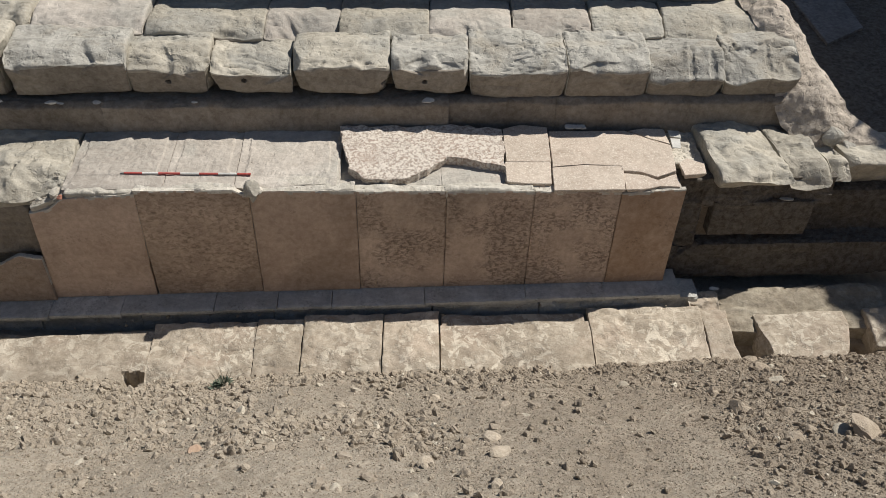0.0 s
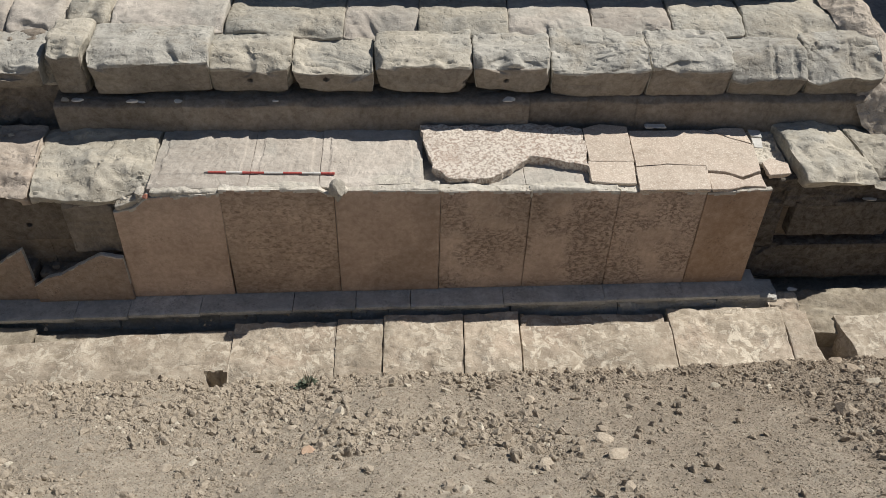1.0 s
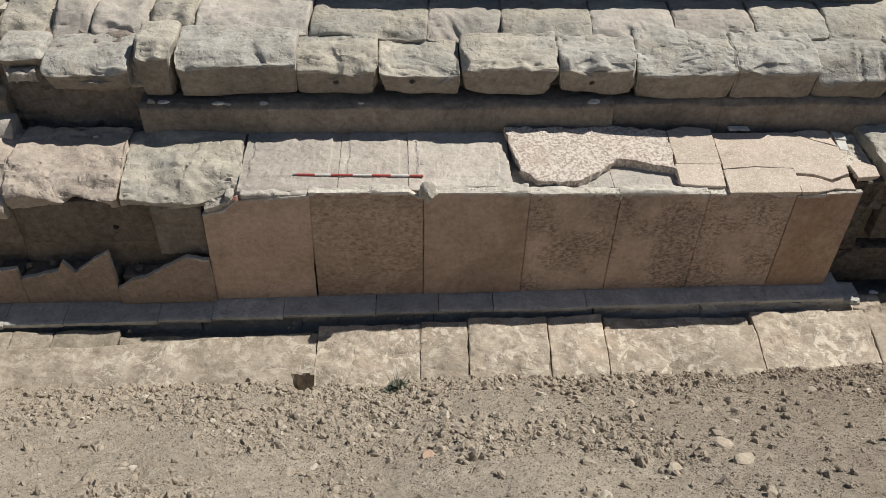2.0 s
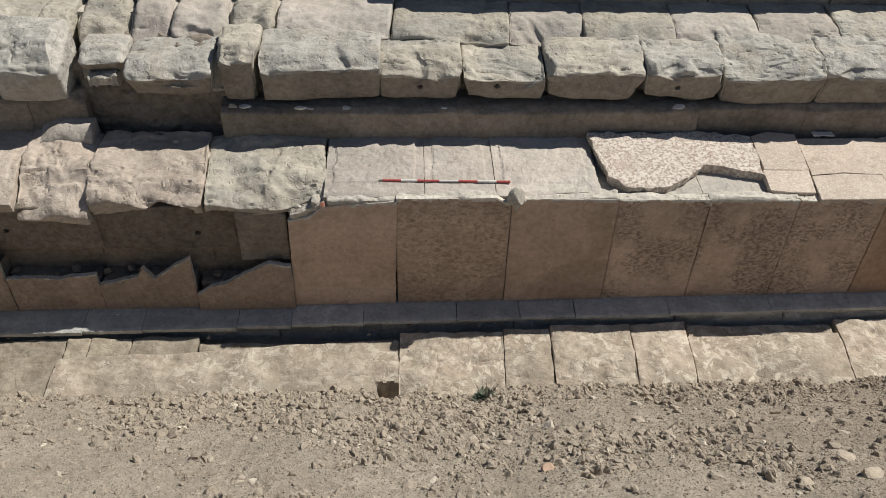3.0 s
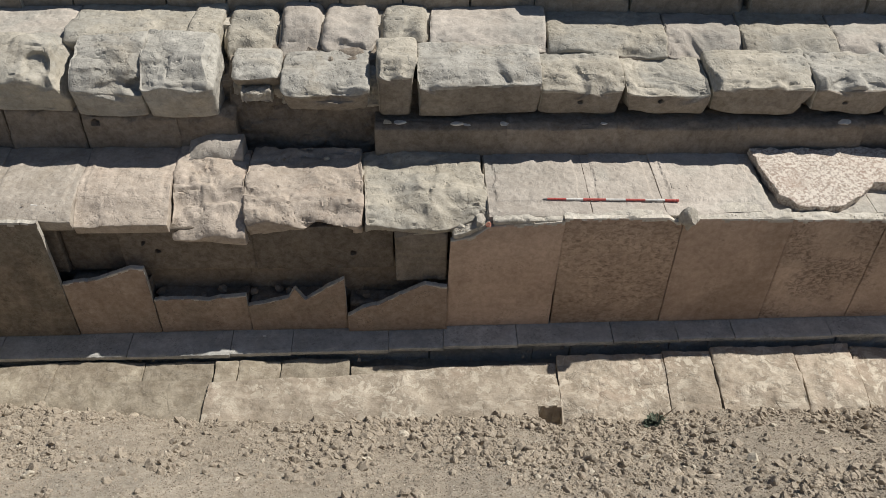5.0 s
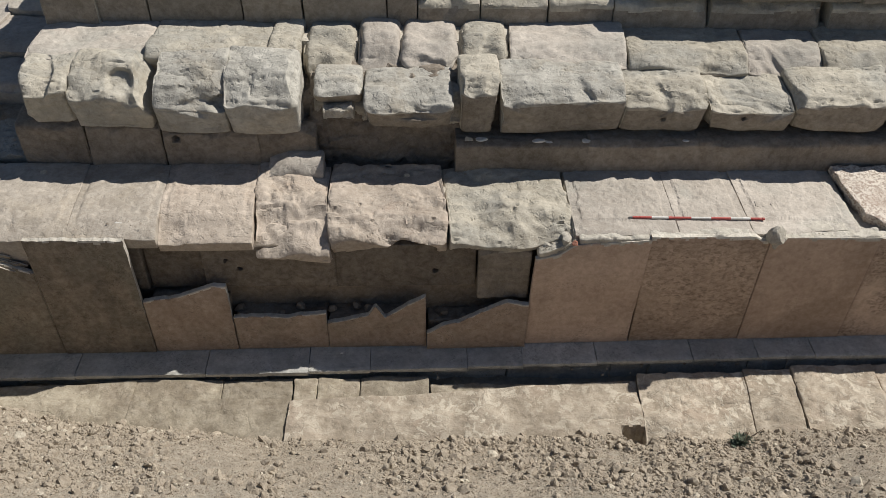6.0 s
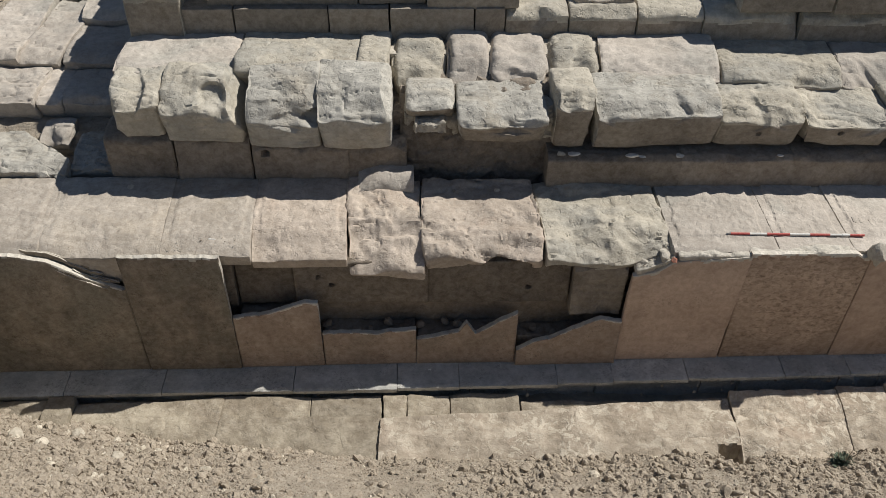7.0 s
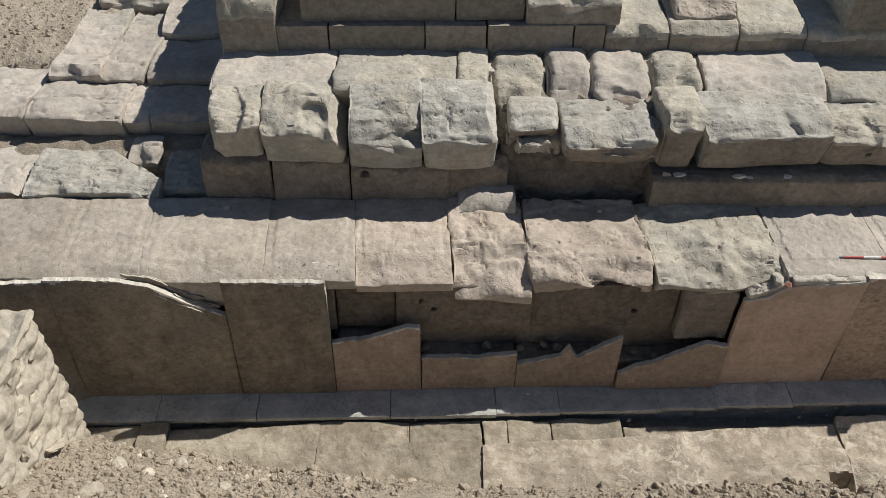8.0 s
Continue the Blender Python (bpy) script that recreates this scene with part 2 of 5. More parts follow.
# ---- mesh tools ----
def lattice(ix, iy, iz, seed):
    h = (ix * 374761393 + iy * 668265263 + iz * 2147483647 + seed * 144665) & 0xFFFFFFFF
    h = ((h ^ (h >> 13)) * 1274126177) & 0xFFFFFFFF
    return ((h ^ (h >> 16)) & 0xFFFF) / 65535.0


def vnoise(p, seed=0):
    """Smooth value noise in -1 .. 1 at the rows of p."""
    f = np.floor(p)
    i = f.astype(np.int64)
    u = p - f
    u = u * u * (3 - 2 * u)
    out = np.zeros(len(p))
    for dx in (0, 1):
        for dy in (0, 1):
            for dz in (0, 1):
                w = (u[:, 0] if dx else 1 - u[:, 0]) * (u[:, 1] if dy else 1 - u[:, 1]) * (u[:, 2] if dz else 1 - u[:, 2])
                out += w * lattice(i[:, 0] + dx, i[:, 1] + dy, i[:, 2] + dz, seed)
    return 2 * out - 1


def fbm(p, seed=0, octaves=4, gain=0.5):
    out, a, total = np.zeros(len(p)), 1.0, 0.0
    for k in range(octaves):
        out += a * vnoise(p * 2.03 ** k + 17.3 * k, seed + k)
        total += a
        a *= gain
    return out / total


def smooth(a, b, v):
    u = np.clip((np.asarray(v, float) - a) / (b - a), 0, 1)
    return u * u * (3 - 2 * u)


def to_mesh(name, verts, faces, mat, shade=True):
    """A mesh from points and faces: a quad array, or a list of faces of any size."""
    me = bpy.data.meshes.new(name)
    verts = np.asarray(verts, float)
    if isinstance(faces, np.ndarray):
        flat, starts = faces.ravel(), np.arange(0, faces.size, faces.shape[1])
    else:
        flat = np.fromiter((i for f in faces for i in f), np.int64)
        starts = np.cumsum([0] + [len(f) for f in faces[:-1]])
    me.vertices.add(len(verts))
    me.vertices.foreach_set("co", verts.ravel())
    me.loops.add(len(flat))
    me.loops.foreach_set("vertex_index", flat)
    me.polygons.add(len(starts))
    me.polygons.foreach_set("loop_start", starts)
    me.update(calc_edges=True)
    me.polygons.foreach_set("use_smooth", [bool(shade)] * len(starts))
    if shade and len(starts) > 400:
        me.set_sharp_from_angle(angle=radians(42))
    me.materials.append(mat)
    return me


def piece(name, verts, faces, mat, parent=None, label="", shade=True):
    ob = new(name, to_mesh(name, verts, faces, mat, shade))
    if parent:
        ob.parent = parent
    return tagged(ob, label=label)


def thing(name, label, category="", kind="", group="", at=(0, 0, 0)):
    ob = new(name)
    ob.location = at
    ob.empty_display_size = 0.1
    return tagged(ob, label, category, group, kind)


def box_shell(n):
    """The surface of a unit box as a lattice of n = (nx, ny, nz) cells: points 0 .. 1 and quads."""
    n = np.array(n)
    corner, quads = [], []
    for axis in range(3):
        a, b = (axis + 1) % 3, (axis + 2) % 3
        i, j = np.meshgrid(np.arange(n[a]), np.arange(n[b]), indexing="ij")
        i, j = i.ravel(), j.ravel()
        for end in (0, 1):
            if (axis, end) in ((1, 1), (2, 0)):
                continue
            ring = ((0, 0), (1, 0), (1, 1), (0, 1)) if end else ((0, 0), (0, 1), (1, 1), (1, 0))
            q = np.zeros((len(i), 4, 3), int)
            for k, (da, db) in enumerate(ring):
                q[:, k, axis], q[:, k, a], q[:, k, b] = end * n[axis], i + da, j + db
            quads.append(q)
    q = np.concatenate(quads).reshape(-1, 3)
    key = (q[:, 0] * (n[1] + 1) + q[:, 1]) * (n[2] + 1) + q[:, 2]
    _, first, back = np.unique(key, return_index=True, return_inverse=True)
    grid = q[first]
    at = {tuple(g): k for k, g in enumerate(grid.tolist())}
    nx, ny, nz = (int(v) for v in n)
    rear = [(i, ny, nz) for i in range(nx)] + [(nx, ny, k) for k in range(nz, 0, -1)] + [(nx, ny, 0), (0, ny, 0)] + [(0, ny, k) for k in range(1, nz)]
    foot = [(0, 0, 0)] + [(0, j, 0) for j in range(1, ny + 1)] + [(nx, j, 0) for j in range(ny, 0, -1)] + [(i, 0, 0) for i in range(nx, 0, -1)]
    return grid / n, [tuple(f) for f in back.reshape(-1, 4).tolist()] + [tuple(at[g] for g in rear), tuple(at[g] for g in foot)]


def cells(p, seed):
    """Distance to the nearest of scattered points, one to a unit cell."""
    f = np.floor(p).astype(np.int64)
    best = np.full(len(p), 9.0)
    for dx in (-1, 0, 1):
        for dy in (-1, 0, 1):
            for dz in (-1, 0, 1):
                c = f + np.array((dx, dy, dz))
                o = np.stack([lattice(c[:, 0], c[:, 1], c[:, 2], seed + k) for k in (0, 77, 151)], axis=1)
                best = np.minimum(best, ((c + o - p) ** 2).sum(axis=1))
    return np.sqrt(best)


serial = [0]


def block(parent, x0, x1, y0, y1, z0, z1, mat=None, r=0.018, rough=0.014, wear=(0.0, 0.0), cell=0.018, slope=0.0,
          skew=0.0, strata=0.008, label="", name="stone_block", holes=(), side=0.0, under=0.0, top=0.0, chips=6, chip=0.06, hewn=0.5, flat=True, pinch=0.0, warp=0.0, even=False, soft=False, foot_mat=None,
          cuts=(), scoops=(), splay=0.0, ledge=1.0, boss=0.0, margin=0.09, notches=()):
    """A weathered ashlar block: small arrises, broken front edge (wear: how far back and down), bedding, chips and
    cracks.
    slope: fall of the top per metre of x; skew: lean of the ends; holes: (x, z, radius) pits in its front; side:
    rounding of the ends in plan; under: how far the foot of the front is cut back; top: rise of the top per metre of y;
    chips, chip: how many corners are knocked off and how deep; pinch: narrowing of the front
    towards its foot; warp: how far the whole form is bent; even: worn alike across the joints;
    soft: weathered smooth, with thin bedding ledges on top and a plain face below the arris; foot_mat: a browner tone
    there, darkened for shade;
    cuts: (x, y, z, nx, ny, nz) planes past which the stone is broken off; scoops: (x, y, z, rx, ry, rz, depth) hollows
    in its front;
    splay: how far the rear edge runs askew per metre of x; ledge: strength of the bedding steps;
    boss: how far the picked middle of the top stands over its smooth margins;
    notches: (x0, x1, y0, y1, depth) square holes cut into the top."""
    serial[0] += 1
    s = serial[0]
    rng = np.random.default_rng(1000 + s)
    size = np.array((x1 - x0, y1 - y0, z1 - z0))
    n = [max(3, min(90, int(math.ceil(v / cell)))) for v in size]
    n[1] = min(n[1], 48)
    u, faces = box_shell(n)
    lo = np.array((x0, y0, z0))
    p = lo + u * size
    c = lo + size / 2
    r = min(r, size.min() * 0.45)
    inner = np.clip(p, lo + r, lo + size - r)
    d = p - inner
    length = np.linalg.norm(d, axis=1, keepdims=True)
    normal = np.where(length > 1e-9, d / np.maximum(length, 1e-9), 0)
    p = inner + normal * r
    plain = np.clip(-normal[:, 1], 0, 1)
    p += rng.uniform(-0.3, 0.3, p.shape) * (size / n) * (1 - np.abs(normal)) * (0.3 if soft else 1)
    ends = np.abs(u[:, 0] - 0.5) * 2
    if side:
        p[:, 1] += 1.6 * side * ends ** 5 * (1 - u[:, 1])
        p[:, 2] -= 0.6 * side * ends ** 6 * u[:, 2]
        p[:, 0] -= (p[:, 0] - c[0]) * 0.7 * side * (1 - u[:, 2]) ** 1.5 * (1 - u[:, 1])
    if pinch:
        low = np.clip(1.15 - 1.5 * u[:, 2], 0, 1)
        p[:, 0] -= np.sign(p[:, 0] - c[0]) * pinch * (1 + 0.7 * math.sin(5.0 * s)) * ends ** 2 * low * (1 - u[:, 1]) ** 0.5
    if under:
        p[:, 1] += under * (1 - u[:, 2]) ** (1.15 if soft else 2) * (1 - u[:, 1])
    q = p + s * 3.1
    if wear[0] > 0:
        w = 7 if even else s
        flatq = np.c_[p[:, :2] + w * 3.1, np.full(len(q), 1.7 * w)]
        k = 1 + 0.6 * fbm(flatq * np.array((1.8, 2.6, 1)), w, 3, 0.5)
        k2 = k + 0.22 * fbm(flatq * np.array((3.5, 5, 1)), w + 5, 4, 0.6)
        back = np.clip(1 - (p[:, 1] - y0) / np.maximum(wear[0] * k, 0.02), 0, 1)
        limit = np.maximum(z1 - wear[1] * k2 * back ** 1.4, z0 + 0.1 * size[2])
        p[:, 2] = z0 + (p[:, 2] - z0) * (limit - z0) / size[2]
        steep = np.clip(1.4 * wear[1] * k2 * np.maximum(back, 1e-6) ** 0.4 / np.maximum(wear[0] * k, 0.02), 0, 3) * (back > 0) * np.clip(normal[:, 2], 0, 1)
        normal = normal + np.c_[np.zeros(len(p)), -steep, np.zeros(len(p))]
        normal /= np.maximum(np.linalg.norm(normal, axis=1, keepdims=True), 1e-9)
        q = p + s * 3.1
    for _ in range(chips):
        end = rng.random() < 0.45
        anchor = np.array((x0 if rng.random() < 0.5 else x1, y0, z1)) if end else np.array((rng.uniform(x0, x1), y0, z1))
        if wear[0] > 0:
            anchor[1:] += (0.3 * wear[0], -0.35 * wear[1])
        v = np.array((math.copysign(rng.uniform(0.5, 1.2), anchor[0] - c[0]) if end else rng.normal() * 0.45, -rng.uniform(0.5, 1.2), rng.uniform(0.4, 1.3)))
        v /= np.linalg.norm(v)
        over = np.maximum(0, (p - anchor) @ v + chip * rng.uniform(-0.4, 0.6) + 0.35 * chip * fbm(q * 5, s + 40, 3))
        over = np.minimum(over, 1.6 * chip) * (1 - smooth(2.5 * chip, 6 * chip, np.abs(p[:, 0] - anchor[0])))
        p -= over[:, None] * v
    if warp:
        p += warp * np.c_[0.7 * fbm(q * 1.5, s + 70, 2), fbm(q * 1.7, s + 71, 2), fbm(q * 1.9, s + 72, 2)]
        q = p + s * 3.1
    give = np.where(np.abs(normal[:, 0]) > 0.8, 0.35, 1.0)
    for ax, ay, az, nx_, ny_, nz_ in cuts:
        v = np.array((nx_, ny_, nz_)) / math.sqrt(nx_ ** 2 + ny_ ** 2 + nz_ ** 2)
        over = np.maximum(0, (p - np.array((ax, ay, az))) @ v + 0.03 * fbm(q * 4, s + 41, 3, 0.6))
        p -= over[:, None] * v
    for ax, ay, az, rx, ry, rz, depth in scoops:
        far = np.sqrt((((p - np.array((ax, ay, az))) / np.array((rx, ry, rz))) ** 2).sum(axis=1)) + 0.22 * fbm(q * 4.5, s + 43, 3, 0.6)
        push = depth * (1 - smooth(0.62, 1.0, far))
        p[:, 1] += push
        p[:, 2] -= 0.25 * push
    if cuts or scoops:
        q = p + s * 3.1
    if soft:
        give = give * (1 - 0.55 * plain)
        bend = 0.4 * np.c_[vnoise(q * 1.9, s + 11), vnoise(q * 1.9, s + 12), vnoise(q * 1.9, s + 13)]
        p += normal * (give * (0.9 * rough * fbm(q * 1.8, s, 2) + 0.32 * rough * fbm(q * 5.0, s + 3, 3, 0.55)))[:, None]
        # bedding: long low steps
        beds = q * np.array((1.0, 3.6, 5.6)) + bend
        step = 2.2 * fbm(beds, s + 61, 4, 0.5)
        p += normal * (give * 0.5 * ledge * rough * (np.floor(step) + smooth(0.6, 1.0, step - np.floor(step))))[:, None]
        # spalled scars
        scar = 1.8 * fbm(q * np.array((2.2, 3.0, 3.4)) + 2 * bend, s + 65, 4, 0.5)
        p += normal * (give * 0.5 * rough * (np.floor(scar) + smooth(0.62, 1.0, scar - np.floor(scar))))[:, None]
        # wrinkles and open bedding cracks
        p += normal * (give * 0.75 * rough * np.abs(fbm(q * np.array((2.6, 6.5, 8.0)) + bend, s + 33, 4, 0.55)))[:, None]
        crease = np.abs(fbm(beds * np.array((1.0, 1.2, 1.3)), s + 31, 3))
        p -= normal * (give * 0.6 * rough * np.maximum(0, 1 - crease / 0.035))[:, None]
        p += normal * (give * 0.16 * rough * fbm(q * 14, s + 51, 3))[:, None]
    else:
        p += normal * (give * rough * 1.2 * fbm(q * 2.8, s, 5, 0.55))[:, None]
        bed = vnoise(q * np.array((1.6, 3.0, 22)), s + 9)
        bed = np.floor(bed * 3) / 3 * 0.7 + bed * 0.3
        p += normal * (give * strata * bed)[:, None]
        shelf = fbm(q * np.array((2.2, 3.6, 3.6)), s + 61, 4, 0.55) * 3.2
        p += normal * (give * rough * 0.55 * (np.floor(shelf) + smooth(0.75, 1.0, shelf - np.floor(shelf))))[:, None]
        bite = np.maximum(0, fbm(q * 4.6, s + 21, 4, 0.6) - 0.16)
        p -= normal * (give * rough * 3.2 * bite)[:, None]
        crack = np.abs(fbm(q * np.array((1.1, 5, 5)), s + 31, 2))
        p[:, 2] -= 0.6 * rough * np.maximum(0, 1 - crack / 0.05) * u[:, 2]
        if hewn:
            chunk = cells(q * np.array((5.0, 7.0, 9.0)) + 0.6 * np.c_[vnoise(q * 6, 1), vnoise(q * 6, 2), vnoise(q * 6, 3)], s)
            p += normal * (give * hewn * rough * (chunk - 0.5))[:, None]
        p += normal * (give * 0.3 * rough * fbm(q * 19, s + 51, 3, 0.7))[:, None]
    if boss:
        edge = np.minimum(np.minimum(p[:, 0] - x0, x1 - p[:, 0]), np.minimum(p[:, 1] - y0 - 0.12, 9.0)) + 0.03 * fbm(q * 6, s + 91, 3, 0.6)
        picked = smooth(margin, margin + 0.022, edge) * np.clip(normal[:, 2], 0, 1)
        p[:, 2] += picked * (boss + 0.006 * fbm(q * 24, s + 92, 2))
    p[:, 2] -= slope * (p[:, 0] - c[0]) * u[:, 2]
    p[:, 2] += top * (p[:, 1] - y0) * u[:, 2]
    p[:, 0] += skew * (p[:, 1] - c[1])
    p[:, 1] += splay * (p[:, 0] - c[0]) * u[:, 1]
    for nx0, nx1, ny0, ny1, deep in notches:
        p[:, 2] -= deep * ((p[:, 0] > nx0) & (p[:, 0] < nx1) & (p[:, 1] > ny0) & (p[:, 1] < ny1)) * u[:, 2]
    for hx, hz, hr in holes:
        near = np.hypot(p[:, 0] - hx, p[:, 2] - hz)
        p[:, 1] += np.where((u[:, 1] < 0.2) & (near < hr * 1.3), 0.12 * (1 - smooth(hr * 0.8, hr * 1.3, near)), 0)
    ob = piece(name, p, faces, mat or STONE, parent, label, shade=not flat)
    # front below the arris: shade painted in by a darker material slot
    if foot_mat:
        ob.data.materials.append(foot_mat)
        lower_front = (plain > 0.55) & (u[:, 2] < 0.9 + 0.15 * fbm(q * 3.0, s + 81, 3))
        ob.data.polygons.foreach_set("material_index", [int(len(f) == 4 and lower_front[list(f)].all()) for f in faces])
    return ob


def sheet(parent, name, outline_top, x0, x1, z0, mat, y=0.0, thick=0.06, lean=0.0, label="", chip=0.012, skew=0.0):
    """An upright slab with a broken top edge: outline_top is a function of x that gives the height of the top."""
    serial[0] += 1
    s = serial[0]
    nx = max(6, int((x1 - x0) / 0.016))
    nz = 14
    xs = np.linspace(x0, x1, nx + 1)
    tops = np.array([outline_top(v) for v in xs]) + chip * fbm(np.c_[xs * 9, np.full(nx + 1, s), np.zeros(nx + 1)], s, 4, 0.65)
    verts, faces = [], []
    level = np.r_[np.linspace(0, 0.955, nz), 0.972, 0.988, 1.0]
    rows = len(level)
    for face in (0, 1):
        for k, v in enumerate(level):
            for i, x in enumerate(xs):
                z = z0(x) + (tops[i] - z0(x)) * v
                e = min(x - x0, x1 - x) < 1e-6 or k in (0, rows - 1)
                inset = 0.006 if e else 0.0
                yy = y + inset if face == 0 else y + thick - inset
                verts.append((x + skew * (z - 0.7), yy + lean * z, z))
    verts = np.array(verts)
    w = 0.0035 * fbm(verts * np.array((2.5, 2.5, 2.5)) + s, s, 3)
    verts[:, 1] += w
    edge = 0.003 * fbm(verts * 14 + s, s + 3, 2) + 0.022 * np.maximum(0, fbm(verts * 9 + 2.7 * s, s + 5, 2) - 0.33) * np.where(verts[:, 0] < 0.5 * (x0 + x1), 1, -1)
    ends = (np.abs(verts[:, 0] - skew * (verts[:, 2] - 0.7) - x0) < 1e-4) | (np.abs(verts[:, 0] - skew * (verts[:, 2] - 0.7) - x1) < 1e-4)
    verts[:, 0] += np.where(ends, edge, 0)
    m = rows * (nx + 1)

    def at(face, k, i):
        return face * m + k * (nx + 1) + i

    for k in range(rows - 1):
        for i in range(nx):
            faces.append((at(0, k, i), at(0, k, i + 1), at(0, k + 1, i + 1), at(0, k + 1, i)))
            faces.append((at(1, k, i), at(1, k + 1, i), at(1, k + 1, i + 1), at(1, k, i + 1)))
        faces.append((at(0, k, 0), at(0, k + 1, 0), at(1, k + 1, 0), at(1, k, 0)))
        faces.append((at(0, k, nx), at(1, k, nx), at(1, k + 1, nx), at(0, k + 1, nx)))
    for i in range(nx):
        faces.append((at(0, rows - 1, i), at(0, rows - 1, i + 1), at(1, rows - 1, i + 1), at(1, rows - 1, i)))
        faces.append((at(0, 0, i), at(1, 0, i), at(1, 0, i + 1), at(0, 0, i + 1)))
    ob = piece(name, verts, faces, mat, parent, label, shade=False)
    ob.data.materials.append(BREAK)
    slots = [0] * len(faces)
    for k in range(rows - 1):
        slots[k * (2 * nx + 2) + 2 * nx + 1] = 1 if level[k] > 0.35 else 0
        if k >= rows - 3:
            for i in range(nx):
                ragged = math.sin(5.1 * xs[i] + s) + math.sin(13.7 * xs[i] + 2 * s) + 0.8 * math.sin(41 * xs[i])
                slots[k * (2 * nx + 2) + 2 * i] = int(ragged > (0.5 if mat is OLD_MARBLE else -0.9) + (1.5 if k == rows - 3 else 0))
    for i in range(nx):
        slots[(rows - 1) * (2 * nx + 2) + 2 * i] = 1
    ob.data.polygons.foreach_set("material_index", slots)
    return ob


def line(*pts):
    """Height along a polyline of (x, z)."""
    xs, zs = [a for a, _ in pts], [b for _, b in pts]
    return lambda x: float(np.interp(x, xs, zs))


def plate(parent, name, outline, z_top, thick, mat, label="", jag=0.012, step=0.022, relief=0.006):
    """A lying slab: outline (x, y) points counter-clockwise, its top at z_top(x, y), with a broken rim that leans in below."""
    serial[0] += 1
    s = serial[0]
    rim = []
    for (ax, ay), (bx, by) in zip(outline, outline[1:] + outline[:1]):
        k = max(1, int(math.hypot(bx - ax, by - ay) / step))
        rim += [(ax + (bx - ax) * i / k, ay + (by - ay) * i / k) for i in range(k)]
    rim = np.array(rim)
    rim += np.c_[fbm(np.c_[rim * 11, np.zeros(len(rim))], s, 3), fbm(np.c_[rim * 11, np.ones(len(rim))], s + 7, 3)] * jag
    bm = bmesh.new()
    centre = rim.mean(axis=0)
    levels = []
    for depth, grow in ((0.0, -0.005), (0.005, 0.0), (0.5 * thick, -0.006), (thick, -0.03)):
        ring = []
        for i, (x, y) in enumerate(rim):
            v = np.array((x, y)) - centre
            v = v / max(1e-6, np.linalg.norm(v))
            wob = 0.02 * vnoise(np.array([[x * 24, y * 24, depth * 40 + s]]), s)[0] if depth > 0.01 else 0
            x2, y2 = np.array((x, y)) + v * (grow + wob)
            ring.append(bm.verts.new((x2, y2, z_top(x2, y2) - depth)))
        levels.append(ring)
    for a, b in zip(levels, levels[1:]):
        for i in range(len(a)):
            j = (i + 1) % len(a)
            bm.faces.new((a[i], b[i], b[j], a[j]))
    bm.faces.new(levels[0])
    bm.faces.new(list(reversed(levels[-1])))
    me = bpy.data.meshes.new(name)
    bm.to_mesh(me)
    bm.free()
    me.materials.append(mat)
    ob = new(name, me)
    ob.parent = parent
    return tagged(ob, label=label)


ICO_V, ICO_F = None, None
_b = bmesh.new()
bmesh.ops.create_icosphere(_b, subdivisions=1, radius=1)
ICO_V = np.array([v.co[:] for v in _b.verts])
ICO_F = [tuple(v.index for v in f.verts) for f in _b.faces]
bmesh.ops.subdivide_edges(_b, edges=_b.edges[:], cuts=2, use_grid_fill=True)
ICO2_V = np.array([v.co.normalized()[:] for v in _b.verts])
ICO2_F = [tuple(v.index for v in f.verts) for f in _b.faces]
_b.free()


def turn(rng):
    q = rng.normal(size=4)
    q /= np.linalg.norm(q)
    a, b, c, d = q
    return np.array(((1 - 2 * (c * c + d * d), 2 * (b * c - a * d), 2 * (b * d + a * c)),
                     (2 * (b * c + a * d), 1 - 2 * (b * b + d * d), 2 * (c * d - a * b)),
                     (2 * (b * d - a * c), 2 * (c * d + a * b), 1 - 2 * (b * b + c * c))))


def pebble(rng, size, flat=0.7, fine=False, angular=0.35, cuts=5):
    """Points of an angular stone of the given half size."""
    v = (ICO2_V if fine else ICO_V).copy()
    v *= (1 + angular * (rng.random(len(v))[:, None] - 0.5)) if not fine else \
        (1 + angular * fbm(v * 1.6 + rng.random(3) * 50, int(rng.integers(999)), 3)[:, None])
    for _ in range(cuts):
        n = rng.normal(size=3)
        n /= np.linalg.norm(n)
        over = v @ n - ((0.5 if fine else 0.62) + 0.3 * rng.random())
        v -= np.maximum(over, 0)[:, None] * n
    v *= np.array((1.0, 0.6 + 0.4 * rng.random(), flat * (0.6 + 0.5 * rng.random())))
    return (v @ turn(rng).T) * size


ring = np.arange(5) * 2 * math.pi / 5
CAP_V = np.r_[np.c_[np.cos(ring), np.sin(ring), np.full(5, -0.2)], [[0.1, 0, 0.85]]]
CAP_F = np.array([(i, (i + 1) % 5, 5) for i in range(5)])


